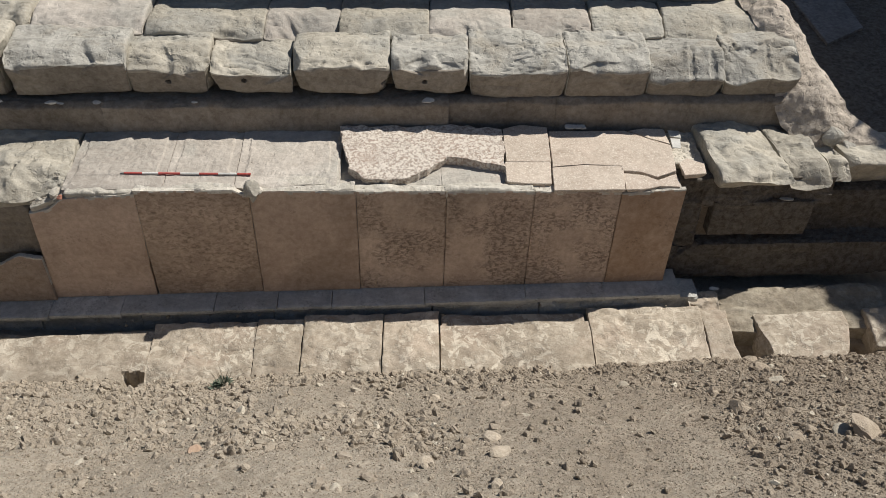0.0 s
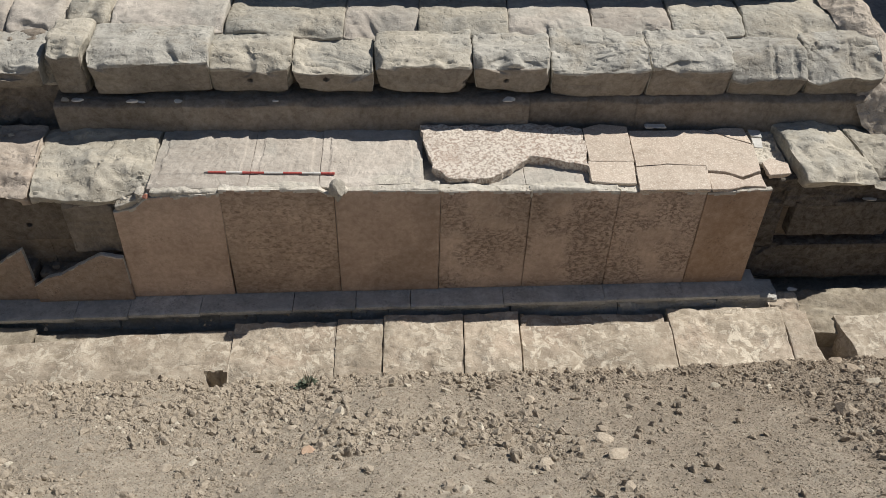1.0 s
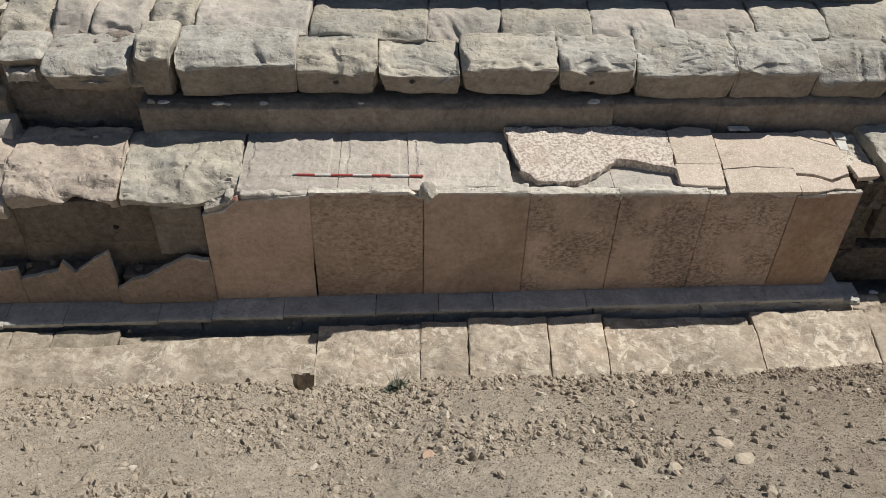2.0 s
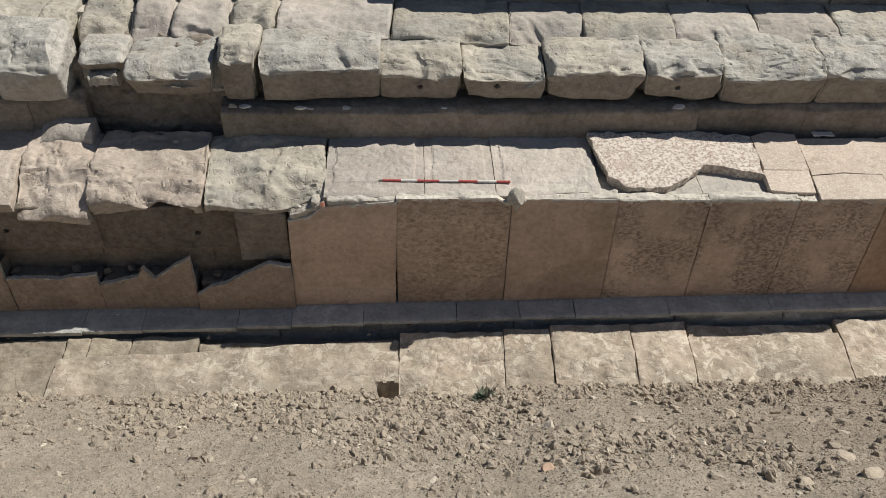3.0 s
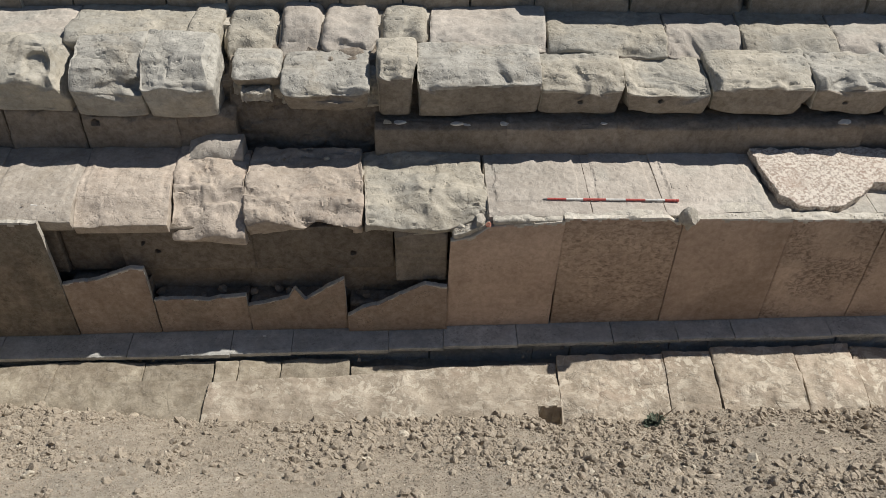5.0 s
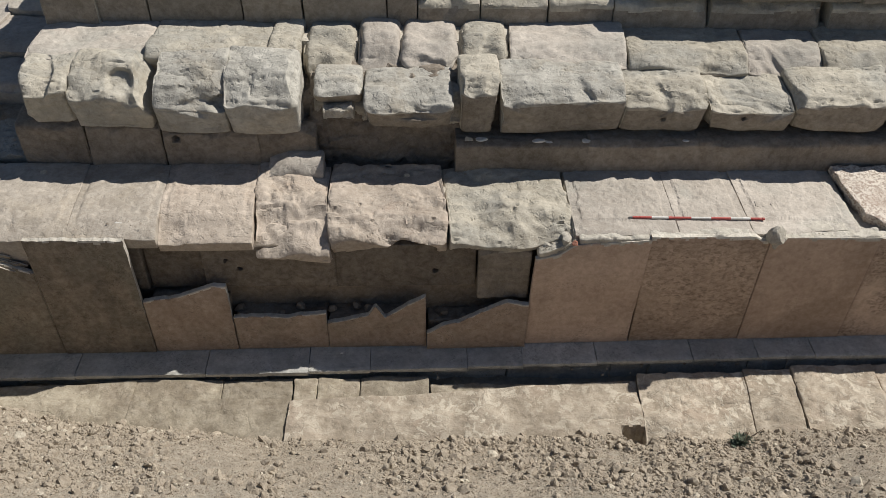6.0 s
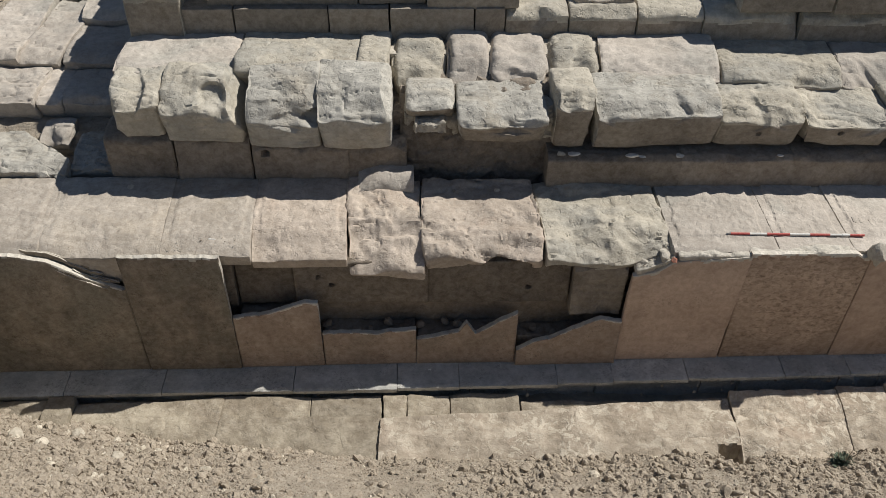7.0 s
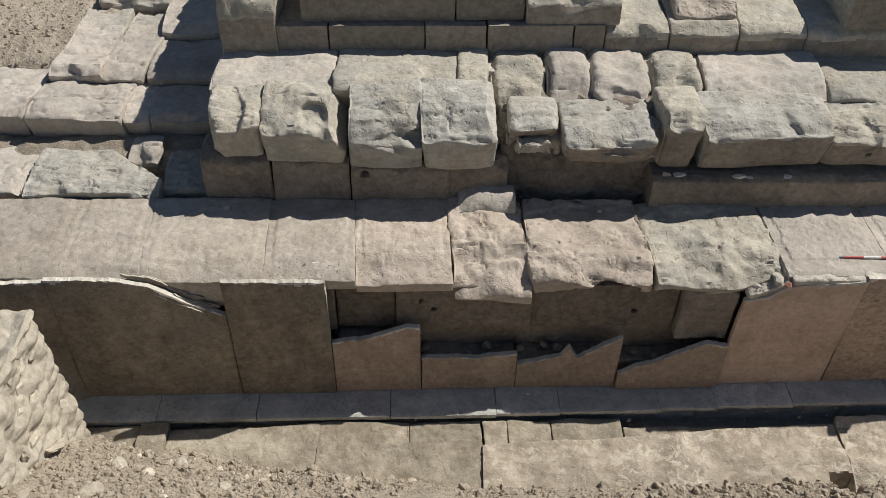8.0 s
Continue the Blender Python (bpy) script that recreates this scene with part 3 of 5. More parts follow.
def lumps(rng, spots, base, faces, upright=False):
    """Points and triangles of many small angular stones."""
    m = len(spots)
    v = base[None] * (1 + 0.4 * (rng.random((m, len(base), 1)) - 0.5))
    v = v + 0.09 * rng.normal(size=(m, len(base), 3))
    v *= np.stack((np.ones(m), rng.uniform(0.6, 1, m), rng.uniform(0.45, 0.85, m)), axis=1)[:, None]
    q = rng.normal(size=(m, 4))
    if upright:
        q[:, 1:3] *= 0.3
    q /= np.linalg.norm(q, axis=1)[:, None]
    a, b, c, d = q.T
    R = np.stack((np.stack((1 - 2 * (c * c + d * d), 2 * (b * c - a * d), 2 * (b * d + a * c)), 1),
                  np.stack((2 * (b * c + a * d), 1 - 2 * (b * b + d * d), 2 * (c * d - a * b)), 1),
                  np.stack((2 * (b * d - a * c), 2 * (c * d + a * b), 1 - 2 * (b * b + c * c)), 1)), 1)
    v = np.einsum("mij,mkj->mki", R, v) * spots[:, 3][:, None, None] + spots[:, None, :3]
    f = np.asarray(faces)[None] + (np.arange(m) * len(base))[:, None, None]
    return v.reshape(-1, 3), f.reshape(-1, 3)


def stuff(name, rng, spots, mat, label):
    """Many small stones, joined: spots are (x, y, z, half size)."""
    spots = np.array(spots)
    large, small = spots[:, 3] > 0.024, spots[:, 3] <= 0.0136
    big = ~large & ~small
    va, fa = lumps(rng, spots[big], ICO_V, ICO_F)
    vb, fb = lumps(rng, spots[small], CAP_V, CAP_F, True)
    points, tris = [va, vb], [fa, fb + len(va)]
    total, corners = len(va) + len(vb), np.array([(f[0], f[i], f[i + 1]) for f in ICO2_F for i in range(1, len(f) - 1)])
    for x, y, z, size in spots[large]:
        points.append(pebble(rng, size, 0.8, fine=True, angular=0.7, cuts=4) + np.array((x, y, z)))
        tris.append(corners + total)
        total += len(ICO2_V)
    me = to_mesh(name, np.concatenate(points), np.concatenate(tris), mat, shade=False)
    return tagged(new(name, me), label, "stones", kind="stuff")


def stone(name, x, y, z, size, mat, label, seed, flat=0.7, stretch=(1, 1, 1), group="", sink=0.3):
    rng = np.random.default_rng(seed)
    v = pebble(rng, size * 1.12, 1.0, fine=True, cuts=6) * np.array(stretch) * np.array((1, 1, flat))
    v[:, 2] += -v[:, 2].min() * (1 - sink)
    ob = new(name, to_mesh(name, v, ICO2_F, mat, shade=False))
    ob.location = (x, y, z)
    return tagged(ob, label, "stone", group)


# ---- heights ----
def base_z(x):
    return 0.012 * x


def tread_z(x):
    return 1.475 - 0.011 * x


def back_z(x):
    return float(np.interp(x, (-5, -1, 0.5, 1.7, 4, 8), (2.51, 2.50, 2.47, 2.40, 2.36, 2.32)))


def ground_base(x, y):
    """The dug earth: a slope that falls to the paving, level ground above it, a bank and a pit beside the tiers."""
    front = np.interp(x, (-7, -6.23, -5.7, -5.1, -4.57, -3.9, -3.3, -2.5, -1.8, -0.9, -0.26, 0.36, 0.88, 1.38, 1.9, 2.36, 2.7, 3.5, 5.5, 6.0, 6.7, 7.38, 8.4, 9.2),
                      (-0.45, -0.51, -0.66, -0.71, -0.86, -0.96, -1.0, -1.1, -1.1, -1.07, -1.1, -1.05, -1.08, -1.14, -1.15, -1.03, -1.0, -1.06, -1.05, -1.01, -1.0, -0.95, -1.02, -0.96))
    lift = 0.13 * smooth(-1.0, -3.0, x) + 0.1 * smooth(-4.4, -6.3, x) + 0.12 * smooth(6.0, 8.5, x)
    d = front - y
    slope = -0.17 + 0.775 * d + lift * smooth(-0.45, 0.6, d)
    top = 3.3 + 0.15 * np.sin(x * 0.3)
    slope = np.where(slope > top - 0.5, top - 0.5 * np.exp(-(slope - top + 0.5) / 0.5), slope)
    h = np.maximum(slope, -0.34)
    for hx, hy in ((1.0, -1.04), (7.53, -0.82), (8.78, -0.85)):
        h = h - 0.40 * np.exp(-(((x - hx) / 0.11) ** 4 + ((y - hy) / 0.16) ** 4))
    left = smooth(-6.2, -6.5, x) * smooth(-0.1, 0.1, y) * 1.6 - 0.0
    h = np.where((y > -0.1) & (x < -5.9), np.maximum(h, -0.34 + left), h)
    high = smooth(2.6, 3.2, y) * smooth(-5.8, -6.6, x)
    h = h * (1 - high) + high * (1.92 + 0.06 * (y - 3))
    pit = smooth(8.3, 9.0, x) * smooth(0.45, 0.9, y)
    h = h * (1 - pit) + pit * (0.55 + 0.02 * (y - 2))
    far = smooth(7, 14, y)
    h = h * (1 - far) + far * 2.6
    side = smooth(12.5, 17, x) * smooth(-6, 2, y)
    h = h * (1 - side) + side * 3.0
    return h


def crumbly(x, y):
    """How far the earth lies in loose clods, 0 .. 1: heaps at both ends, patches between, trodden dust elsewhere."""
    p = np.c_[x, y, np.zeros(len(x))]
    v = vnoise(p * np.array((0.7, 1.1, 1)), 4) + 0.7 * vnoise(p * 1.9, 6) + 0.35 * vnoise(p * 4.3, 8)
    v = v + 1.0 * smooth(5.6, 7.0, x) * smooth(-0.9, -1.4, y) + 1.1 * smooth(-3.7, -5.0, x) - 0.5 * smooth(1.2, -0.2, x) * smooth(-4.2, -2.6, x) * smooth(-1.2, -1.6, y)
    v = v + 0.5 * smooth(0.6, 1.4, x) * smooth(5.6, 4.6, x) * smooth(-1.9, -1.5, y)
    return smooth(-0.5, 0.8, v)


def ground_z(x, y):
    x, y = np.atleast_1d(np.asarray(x, float)), np.atleast_1d(np.asarray(y, float))
    p = np.c_[x, y, np.zeros(len(x))]
    h = ground_base(x, y)
    loose = 0.35 + 0.65 * crumbly(x, y)
    loose = loose * (1 - 0.65 * smooth(7.6, 7.9, x) * smooth(0.2, 0.5, y))
    near = smooth(-5.6, -4.5, y) * smooth(9.0, 6.0, y) * smooth(-12, -8, x) * smooth(14, 10.6, x)
    loose = loose * near
    h = h + 0.05 * near * fbm(p * 1.3, 11, 3) + loose * (0.045 * fbm(p * 4.5, 12, 3) + 0.045 * np.maximum(0, fbm(p * 9, 13, 4, 0.6))) + near * (0.019 * fbm(p * 16, 14, 3, 0.6) + 0.3 * np.maximum(0, loose - 0.4) * 0.05 * np.abs(fbm(p * 21, 15, 2)))
    return h


# ---- ground ----
gx = np.unique(np.round(np.r_[np.linspace(-400, -30, 12), np.linspace(-30, -8, 24), np.arange(-8, 10.6, 0.019),
                              np.linspace(10.6, 30, 24), np.linspace(30, 400, 12)], 4))
gy = np.unique(np.round(np.r_[np.linspace(-400, -30, 12), np.linspace(-30, -5.5, 24), np.arange(-5.5, -4.4, 0.1),
                              np.arange(-4.4, -0.4, 0.017), np.arange(-0.4, 0.5, 0.09), np.arange(0.5, 3.2, 0.06), np.arange(3.2, 6, 0.1), np.linspace(6, 30, 24),
                              np.linspace(30, 400, 12)], 4))
X, Y = np.meshgrid(gx, gy)
Z = ground_z(X.ravel(), Y.ravel())
nxg, nyg = len(gx), len(gy)
I = np.arange(nxg * nyg).reshape(nyg, nxg)
quads = np.stack((I[:-1, :-1], I[:-1, 1:], I[1:, 1:], I[1:, :-1]), axis=-1).reshape(-1, 4)
ground_mesh = bpy.data.meshes.new("ground")
ground_mesh.vertices.add(nxg * nyg)
ground_mesh.vertices.foreach_set("co", np.c_[X.ravel(), Y.ravel(), Z].ravel())
ground_mesh.loops.add(quads.size)
ground_mesh.loops.foreach_set("vertex_index", quads.ravel())
ground_mesh.polygons.add(len(quads))
ground_mesh.polygons.foreach_set("loop_start", np.arange(0, quads.size, 4))
ground_mesh.update(calc_edges=True)
ground_mesh.validate()
ground_mesh.polygons.foreach_set("use_smooth", [True] * len(ground_mesh.polygons))
ground_mesh.materials.append(SOIL)
ground = tagged(new("ground", ground_mesh), "dry crumbly excavated earth sloping down to paving", "ground", kind="structure")

# ---- lower tier ----
lower = thing("lower_tier", "lower step of worn limestone blocks with a broken front edge", "stone step", "structure")
core = thing("masonry_core", "dark earthy masonry core behind the stone blocks", "masonry", "structure")
block(core, -9.5, 8.35, 0.42, 2.7, -0.3, 1.22, CORE, r=0.02, cell=0.09, name="core_block")
block(core, -5.0, 8.25, 1.62, 3.6, 1.15, 2.02, CORE, r=0.02, cell=0.09, name="core_block")
block(core, -4.9, 8.1, 2.6, 4.6, 2.0, 2.6, CORE, r=0.02, cell=0.09, name="core_block")

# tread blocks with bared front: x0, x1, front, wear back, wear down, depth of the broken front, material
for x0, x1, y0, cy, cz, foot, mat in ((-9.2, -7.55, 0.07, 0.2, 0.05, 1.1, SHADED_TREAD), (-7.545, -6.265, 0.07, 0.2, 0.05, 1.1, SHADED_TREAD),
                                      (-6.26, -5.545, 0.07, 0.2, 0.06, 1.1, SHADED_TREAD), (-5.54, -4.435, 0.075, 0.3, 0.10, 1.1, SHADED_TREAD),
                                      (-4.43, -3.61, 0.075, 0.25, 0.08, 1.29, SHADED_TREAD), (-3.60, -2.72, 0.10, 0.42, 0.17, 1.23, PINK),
                                      (-2.71, -1.985, 0.05, 0.62, 0.24, 1.13, PINK), (-1.97, -0.865, 0.08, 0.52, 0.19, 1.19, PINK),
                                      (-0.85, 0.37, 0.07, 0.48, 0.17, 1.20, STONE)):
    xm = (x0 + x1) / 2
    block(lower, x0 - 0.006, x1 + 0.006, y0, 1.16, foot, tread_z(xm), mat, r=0.012 if x0 < -3.5 else 0.03, rough=0.012 if x0 < -2.8 else 0.036, wear=(cy, cz), slope=0.011,
          skew=-0.04, chips=0, chip=0.05, under=0.03, boss=0.012 if x0 < -3.5 else 0.0, margin=0.07, cell=0.0145 if x0 > -5 else 0.02, flat=False, even=x0 < -3.5, warp=0.0 if x0 < -3.5 else 0.085, soft=True,
          scoops=((-1.2, 0.06, 1.22, 0.27, 0.3, 0.10, 0.14), (-0.62, 0.06, 1.22, 0.22, 0.3, 0.06, 0.06)) if -2.6 < x0 < 0 else ())
block(lower, -9.2, 0.35, 0.7, 1.12, 1.0, 1.44, MORTAR, r=0.01, rough=0.008, cell=0.05, chips=0, name="joint_mortar")
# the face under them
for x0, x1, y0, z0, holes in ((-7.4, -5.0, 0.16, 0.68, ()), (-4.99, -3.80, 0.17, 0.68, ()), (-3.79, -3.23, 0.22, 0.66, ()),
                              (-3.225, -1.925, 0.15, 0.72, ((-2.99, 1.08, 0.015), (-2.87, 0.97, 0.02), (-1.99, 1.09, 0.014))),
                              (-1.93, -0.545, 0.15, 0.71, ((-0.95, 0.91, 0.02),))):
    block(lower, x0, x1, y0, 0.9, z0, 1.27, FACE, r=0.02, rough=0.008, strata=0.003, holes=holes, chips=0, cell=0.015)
block(lower, -0.53, -0.015, 0.07, 0.6, 0.60, 1.24, SHADED_BROWN, r=0.02, rough=0.012, chips=2, chip=0.05)
# even tread behind the standing facing and under the slabs
for x0, x1, z in ((0.38, 1.377, 1.455), (1.383, 2.087, 1.45), (2.094, 3.12, 1.445), (3.13, 4.20, 1.365), (4.205, 5.28, 1.36),
                  (5.285, 6.72, 1.33)):
    block(lower, x0 - 0.0025, x1 + 0.0025, 0.062, 1.16, 0.69, z, TREAD, r=0.006, rough=0.007, strata=0.002, wear=(0.05, 0.015), slope=0.008, chips=0, boss=0.011 if x0 < 3 else 0.0, margin=0.08, cell=0.016)
block(lower, 0.37, 3.15, 0.1, 1.12, 0.8, 1.436, MORTAR, r=0.01, rough=0.006, cell=0.05, chips=0, name="joint_mortar")
for x0, x1, y0, cy, cz, z in ((7.09, 7.87, 0.10, 0.3, 0.10, 1.44), (7.875, 8.36, 0.2, 0.35, 0.16, 1.43)):
    block(lower, x0, x1, y0, 1.2, 1.2, z, STONE, r=0.03, rough=0.034, wear=(cy, cz), skew=-0.12, under=0.14, chips=4, flat=False, soft=True, warp=0.06)
block(lower, 8.40, 8.62, 0.32, 0.8, 1.2, 1.38, STONE, rough=0.03, wear=(0.25, 0.2), skew=-0.35, soft=True, flat=False)
block(lower, 8.62, 9.9, 0.46, 1.0, 0.95, 1.37, STONE, rough=0.025, wear=(0.15, 0.05), under=0.2, soft=True, flat=False, chips=3, skew=-0.2)
block(lower, 6.73, 7.08, 0.3, 1.15, 0.3, 1.28, DEEP_SHADE, rough=0.03, chips=0)
block(lower, 6.73, 7.08, 0.5, 1.15, 1.25, 1.34, MORTAR, rough=0.03, chips=0)
# smeared mortar along the top of the facing
for x0, x1, z in ((0.42, 1.09, 1.428), (1.09, 2.1, 1.452), (2.3, 3.3, 1.43), (3.3, 4.24, 1.405), (4.24, 5.14, 1.392), (5.14, 5.36, 1.382)):
    block(lower, x0, x1, 0.012, 0.13, 1.3, z, BREAK, r=0.012, rough=0.02, cell=0.012, chips=0, soft=True, flat=False, name="mortar_smear")
# second course under the tread, set back
for x0, x1 in ((-7.4, -6.0), (-5.98, -4.6), (-4.58, -3.2), (-3.18, -2.05), (-2.03, -0.9), (-0.88, 0.2), (0.22, 2.4),
               (2.42, 4.6), (4.62, 6.7)):
    block(lower, x0 - 0.03, x1 + 0.03, 0.30, 0.9, -0.12, 0.68, CORE, rough=0.02, cell=0.05, chips=0)
# masonry of the east recess, its shade painted into the colour
block(lower, 7.06, 8.5, 0.3, 1.1, 0.9, 1.29, DEEP_SHADE, rough=0.03, cell=0.03, chips=0)
block(lower, 7.2, 8.32, 0.27, 0.9, 0.5, 0.98, DEEP_SHADE, rough=0.012, chips=0, flat=False)
block(lower, 8.32, 9.9, 0.5, 0.95, 0.3, 0.95, DEEP_SHADE, rough=0.02, cell=0.05)
block(lower, 6.78, 9.9, 0.24, 0.9, -0.1, 0.4, DEEP_SHADE, rough=0.02, cell=0.05)

# ---- marble facing ----
facing = thing("marble_facing", "upright brown marble slabs facing the lower step, some broken", "wall facing", "structure")
PANELS = (
    (-7.6, -6.34, line((-8, 1.5), (-6, 1.5)), OLD_MARBLE, 0.0),
    (-6.33, -4.79, line((-6.6, 1.53), (-5.75, 1.53), (-5.42, 1.45), (-5.09, 1.22), (-4.81, 1.08)), OLD_MARBLE, 0.0),
    (-4.775, -3.85, line((-4.8, 1.50), (-3.8, 1.485)), OLD_MARBLE, -0.012),
    (-3.84, -3.0, line((-3.84, 0.68), (-3.48, 0.74), (-3.12, 0.89), (-2.95, 0.86)), SOILED, 0.0),
    (-2.985, -2.055, line((-2.99, 0.44), (-2.43, 0.43), (-2.02, 0.5)), SOILED, 0.004),
    (-2.045, -1.045, line((-2.05, 0.34), (-1.62, 0.46), (-1.55, 0.585), (-1.46, 0.42), (-1.3, 0.54), (-1.04, 0.71)), SOILED, -0.004),
    (-1.035, -0.015, line((-1.03, 0.22), (-0.86, 0.34), (-0.71, 0.38), (-0.47, 0.54), (-0.23, 0.675), (-0.01, 0.61)), SOILED, -0.05),
    (0.0, 1.083, line((0.0, 1.20), (0.2, 1.24), (0.36, 1.37), (1.1, 1.425)), MARBLE, -0.006),
    (1.093, 2.235, line((1.0, 1.455), (2.1, 1.45), (2.16, 1.40), (2.3, 1.39)), MOTTLED, 0.0),
    (2.245, 3.31, line((2.24, 1.38), (2.4, 1.435), (3.4, 1.42)), MARBLE, -0.004),
    (3.32, 4.235, line((3.3, 1.405), (4.3, 1.40)), PITTED, 0.002),
    (4.245, 5.145, line((4.2, 1.395), (5.2, 1.385)), PITTED, -0.002),
    (5.155, 6.05, line((5.1, 1.385), (5.4, 1.37), (6.1, 1.36)), PITTED, 0.0),
    (6.06, 6.72, line((6.0, 1.335), (6.3, 1.36), (6.75, 1.385)), RUSTY, -0.003),
)
for x0, x1, top, mat, off in PANELS:
    sheet(facing, "marble_panel", top, x0 - 0.0015, x1 + 0.0015, base_z, mat, y=off, skew=0.028 if x0 == 0.0 else 0.008 if x0 > 0 else 0.0, label="orange stained marble slab" if mat is RUSTY else "",
          chip=0.02 if x1 < 0 else 0.01)
for x0, x1, z in ((-3.82, -3.02, 0.56), (-3.0, -2.05, 0.36), (-2.04, -1.06, 0.34), (-1.03, -0.03, 0.27)):
    block(lower, x0, x1, 0.075, 0.33, -0.1, z, CORE, r=0.03, rough=0.03, cell=0.02, chips=3, warp=0.05, soft=True, flat=False, name="bedding_fill")
rng = np.random.default_rng(31)
for k in range(16):
    x = -3.7 + 3.6 * (k + rng.uniform(0.1, 0.9)) / 16
    z = float(np.interp(x, (-3.8, -3.0, -2.99, -1.05, -1.03, 0), (0.56, 0.56, 0.36, 0.34, 0.27, 0.27)))
    stone("rubble_stone", x, 0.1 + rng.uniform(0.0, 0.14), z - 0.01, rng.uniform(0.03, 0.065), CORE, "earthy rubble stone lying behind broken facing slabs", 300 + k, flat=0.8, sink=0.3, group="stones behind the facing")

flake_top = line((-5.75, 1.53), (-5.42, 1.45), (-5.09, 1.22), (-4.81, 1.08))
for x0, x1, y, lift in ((-5.66, -5.26, 0.062, 0.035), (-5.48, -5.08, 0.082, 0.05), (-5.5, -5.2, 0.044, -0.03), (-5.3, -4.98, 0.062, 0.045), (-5.22, -4.92, 0.03, 0.012),
                        (-5.08, -4.84, 0.05, 0.03), (-5.36, -5.12, -0.012, -0.06), (-5.12, -4.94, -0.012, -0.03)):
    sheet(facing, "marble_flake", lambda x, lift=lift, x0=x0: flake_top(x) + lift + 0.06 * (x - x0), x0, x1,
          lambda x, lift=lift, x0=x0, x1=x1: flake_top(x) + lift + 0.06 * (x - x0) - 0.012 - 0.075 * np.clip(np.minimum(x - x0, 0.6 * (x1 - x)) / 0.12, 0, 1), OLD_MARBLE, y=y, thick=0.02,
          label="thin split flake of pale marble", chip=0.03)

plinth = thing("plinth", "low grey marble plinth course at the foot of the facing", "plinth", "structure")
edges = (-7.4, -5.6, -4.62, -3.3, -2.25, -1.62, -0.62, -0.05, 0.72, 1.72, 2.4, 3.0, 4.02, 5.14, 6.02, 6.88)
for a, b in zip(edges, edges[1:]):
    block(plinth, a + 0.001, b - 0.001, float(np.interp(a, (-6.5, -2.7, 0, 3, 6.9), (-0.315, -0.315, -0.28, -0.25, -0.22))) - 0.006 * math.sin(7 * a), 0.2, base_z(a) - 0.055, base_z((a + b) / 2) - 0.004, PLINTH,
          r=0.005, rough=0.004, strata=0.001, wear=(0.03, 0.01), slope=-0.012, name="plinth_slab", cell=0.03, chips=0)
edges = (-7.4, -6.1, -5.2, -4.0, -2.7, -1.5, -0.2, 0.9, 1.3, 2.35, 2.75, 4.1, 5.3, 6.4, 7.1)
for a, b in zip(edges, edges[1:]):
    block(plinth, a + 0.001, b - 0.001, -0.20 - 0.02 * math.sin(5 * a), 0.1, -0.5, base_z((a + b) / 2) - 0.06, PLINTH,
          r=0.012, rough=0.012, name="footing_block", cell=0.05)

# ---- paving in front ----
paving = thing("front_paving", "sunlit worn limestone paving blocks half buried in earth", "paving", "structure")
for x0, x1, y0, y1, z, cy, cz, rough, splay, mat, cuts in (
        (-6.4, -5.75, -0.95, -0.36, -0.09, 0.5, 0.2, 0.012, 0, STAINED, ()), (-5.735, -5.48, -0.95, -0.34, -0.06, 0.45, 0.15, 0.012, 0, STAINED, ()),
        (-5.47, -4.02, -1.35, -0.36, -0.12, 0.85, 0.17, 0.014, 0.03, STAINED, ()), (-4.015, -2.425, -1.35, -0.58, -0.115, 0.8, 0.16, 0.014, 0.0, STAINED, ()),
        (-2.42, 1.095, -1.35, -0.53, -0.085, 0.8, 0.16, 0.016, 0.06, PAVE, ()),
        (1.10, 2.195, -1.16, -0.38, -0.035, 0.75, 0.15, 0.020, 0, PAVE, ((1.2, -1.0, -0.14, -0.2, -0.5, 1.0),)),
        (2.198, 2.694, -1.2, -0.36, -0.04, 0.75, 0.15, 0.020, 0, PAVE, ()), (2.703, 3.549, -1.3, -0.34, -0.025, 0.8, 0.15, 0.022, 0.02, PAVE, ()),
        (3.559, 4.153, -1.3, -0.32, -0.03, 0.8, 0.15, 0.026, 0, PAVE, ()), (4.163, 5.797, -1.4, -0.48, -0.055, 0.85, 0.15, 0.014, 0, PAVE, ()),
        (5.802, 7.05, -1.4, -0.30, -0.03, 0.85, 0.16, 0.022, 0, PAVE, ()), (7.058, 7.40, -1.3, -0.34, -0.04, 0.6, 0.12, 0.012, 0, PAVE, ((7.36, -0.6, -0.1, 1, 0, 0.5),))):
    lap = 0.014 if x0 < -2.5 else 0.0
    block(paving, x0, x1 + lap, y0, y1, -0.5, z, mat, r=0.012, rough=rough, wear=(cy, cz), skew=0.03, name="paving_block",
          cell=0.0155, slope=-0.005, chips=0, flat=False, even=True, warp=0.013, soft=True, splay=splay, cuts=cuts, ledge=0.6,
          notches=((0.88, 1.2, -1.5, -0.985, 0.2),) if x0 == -2.42 else ())
for x0, x1, y0, y1, z in ((-4.0, -3.12, -0.62, -0.31, -0.132), (-3.115, -2.40, -0.62, -0.32, -0.13), (-2.395, -2.16, -0.76, -0.34, -0.118), (-2.155, -1.72, -0.72, -0.33, -0.12),
                          (-1.715, -1.02, -0.68, -0.33, -0.118), (-1.0, 1.05, -0.6, -0.43, -0.135), (4.2, 5.78, -0.55, -0.33, -0.07)):
    block(paving, x0, x1, y0, y1, -0.4, z, STAINED if x0 < -0.9 else PAVE, r=0.012, rough=0.014, name="packing_stone", chips=0, flat=False, soft=True, warp=0.02, wear=(0.2, 0.03))
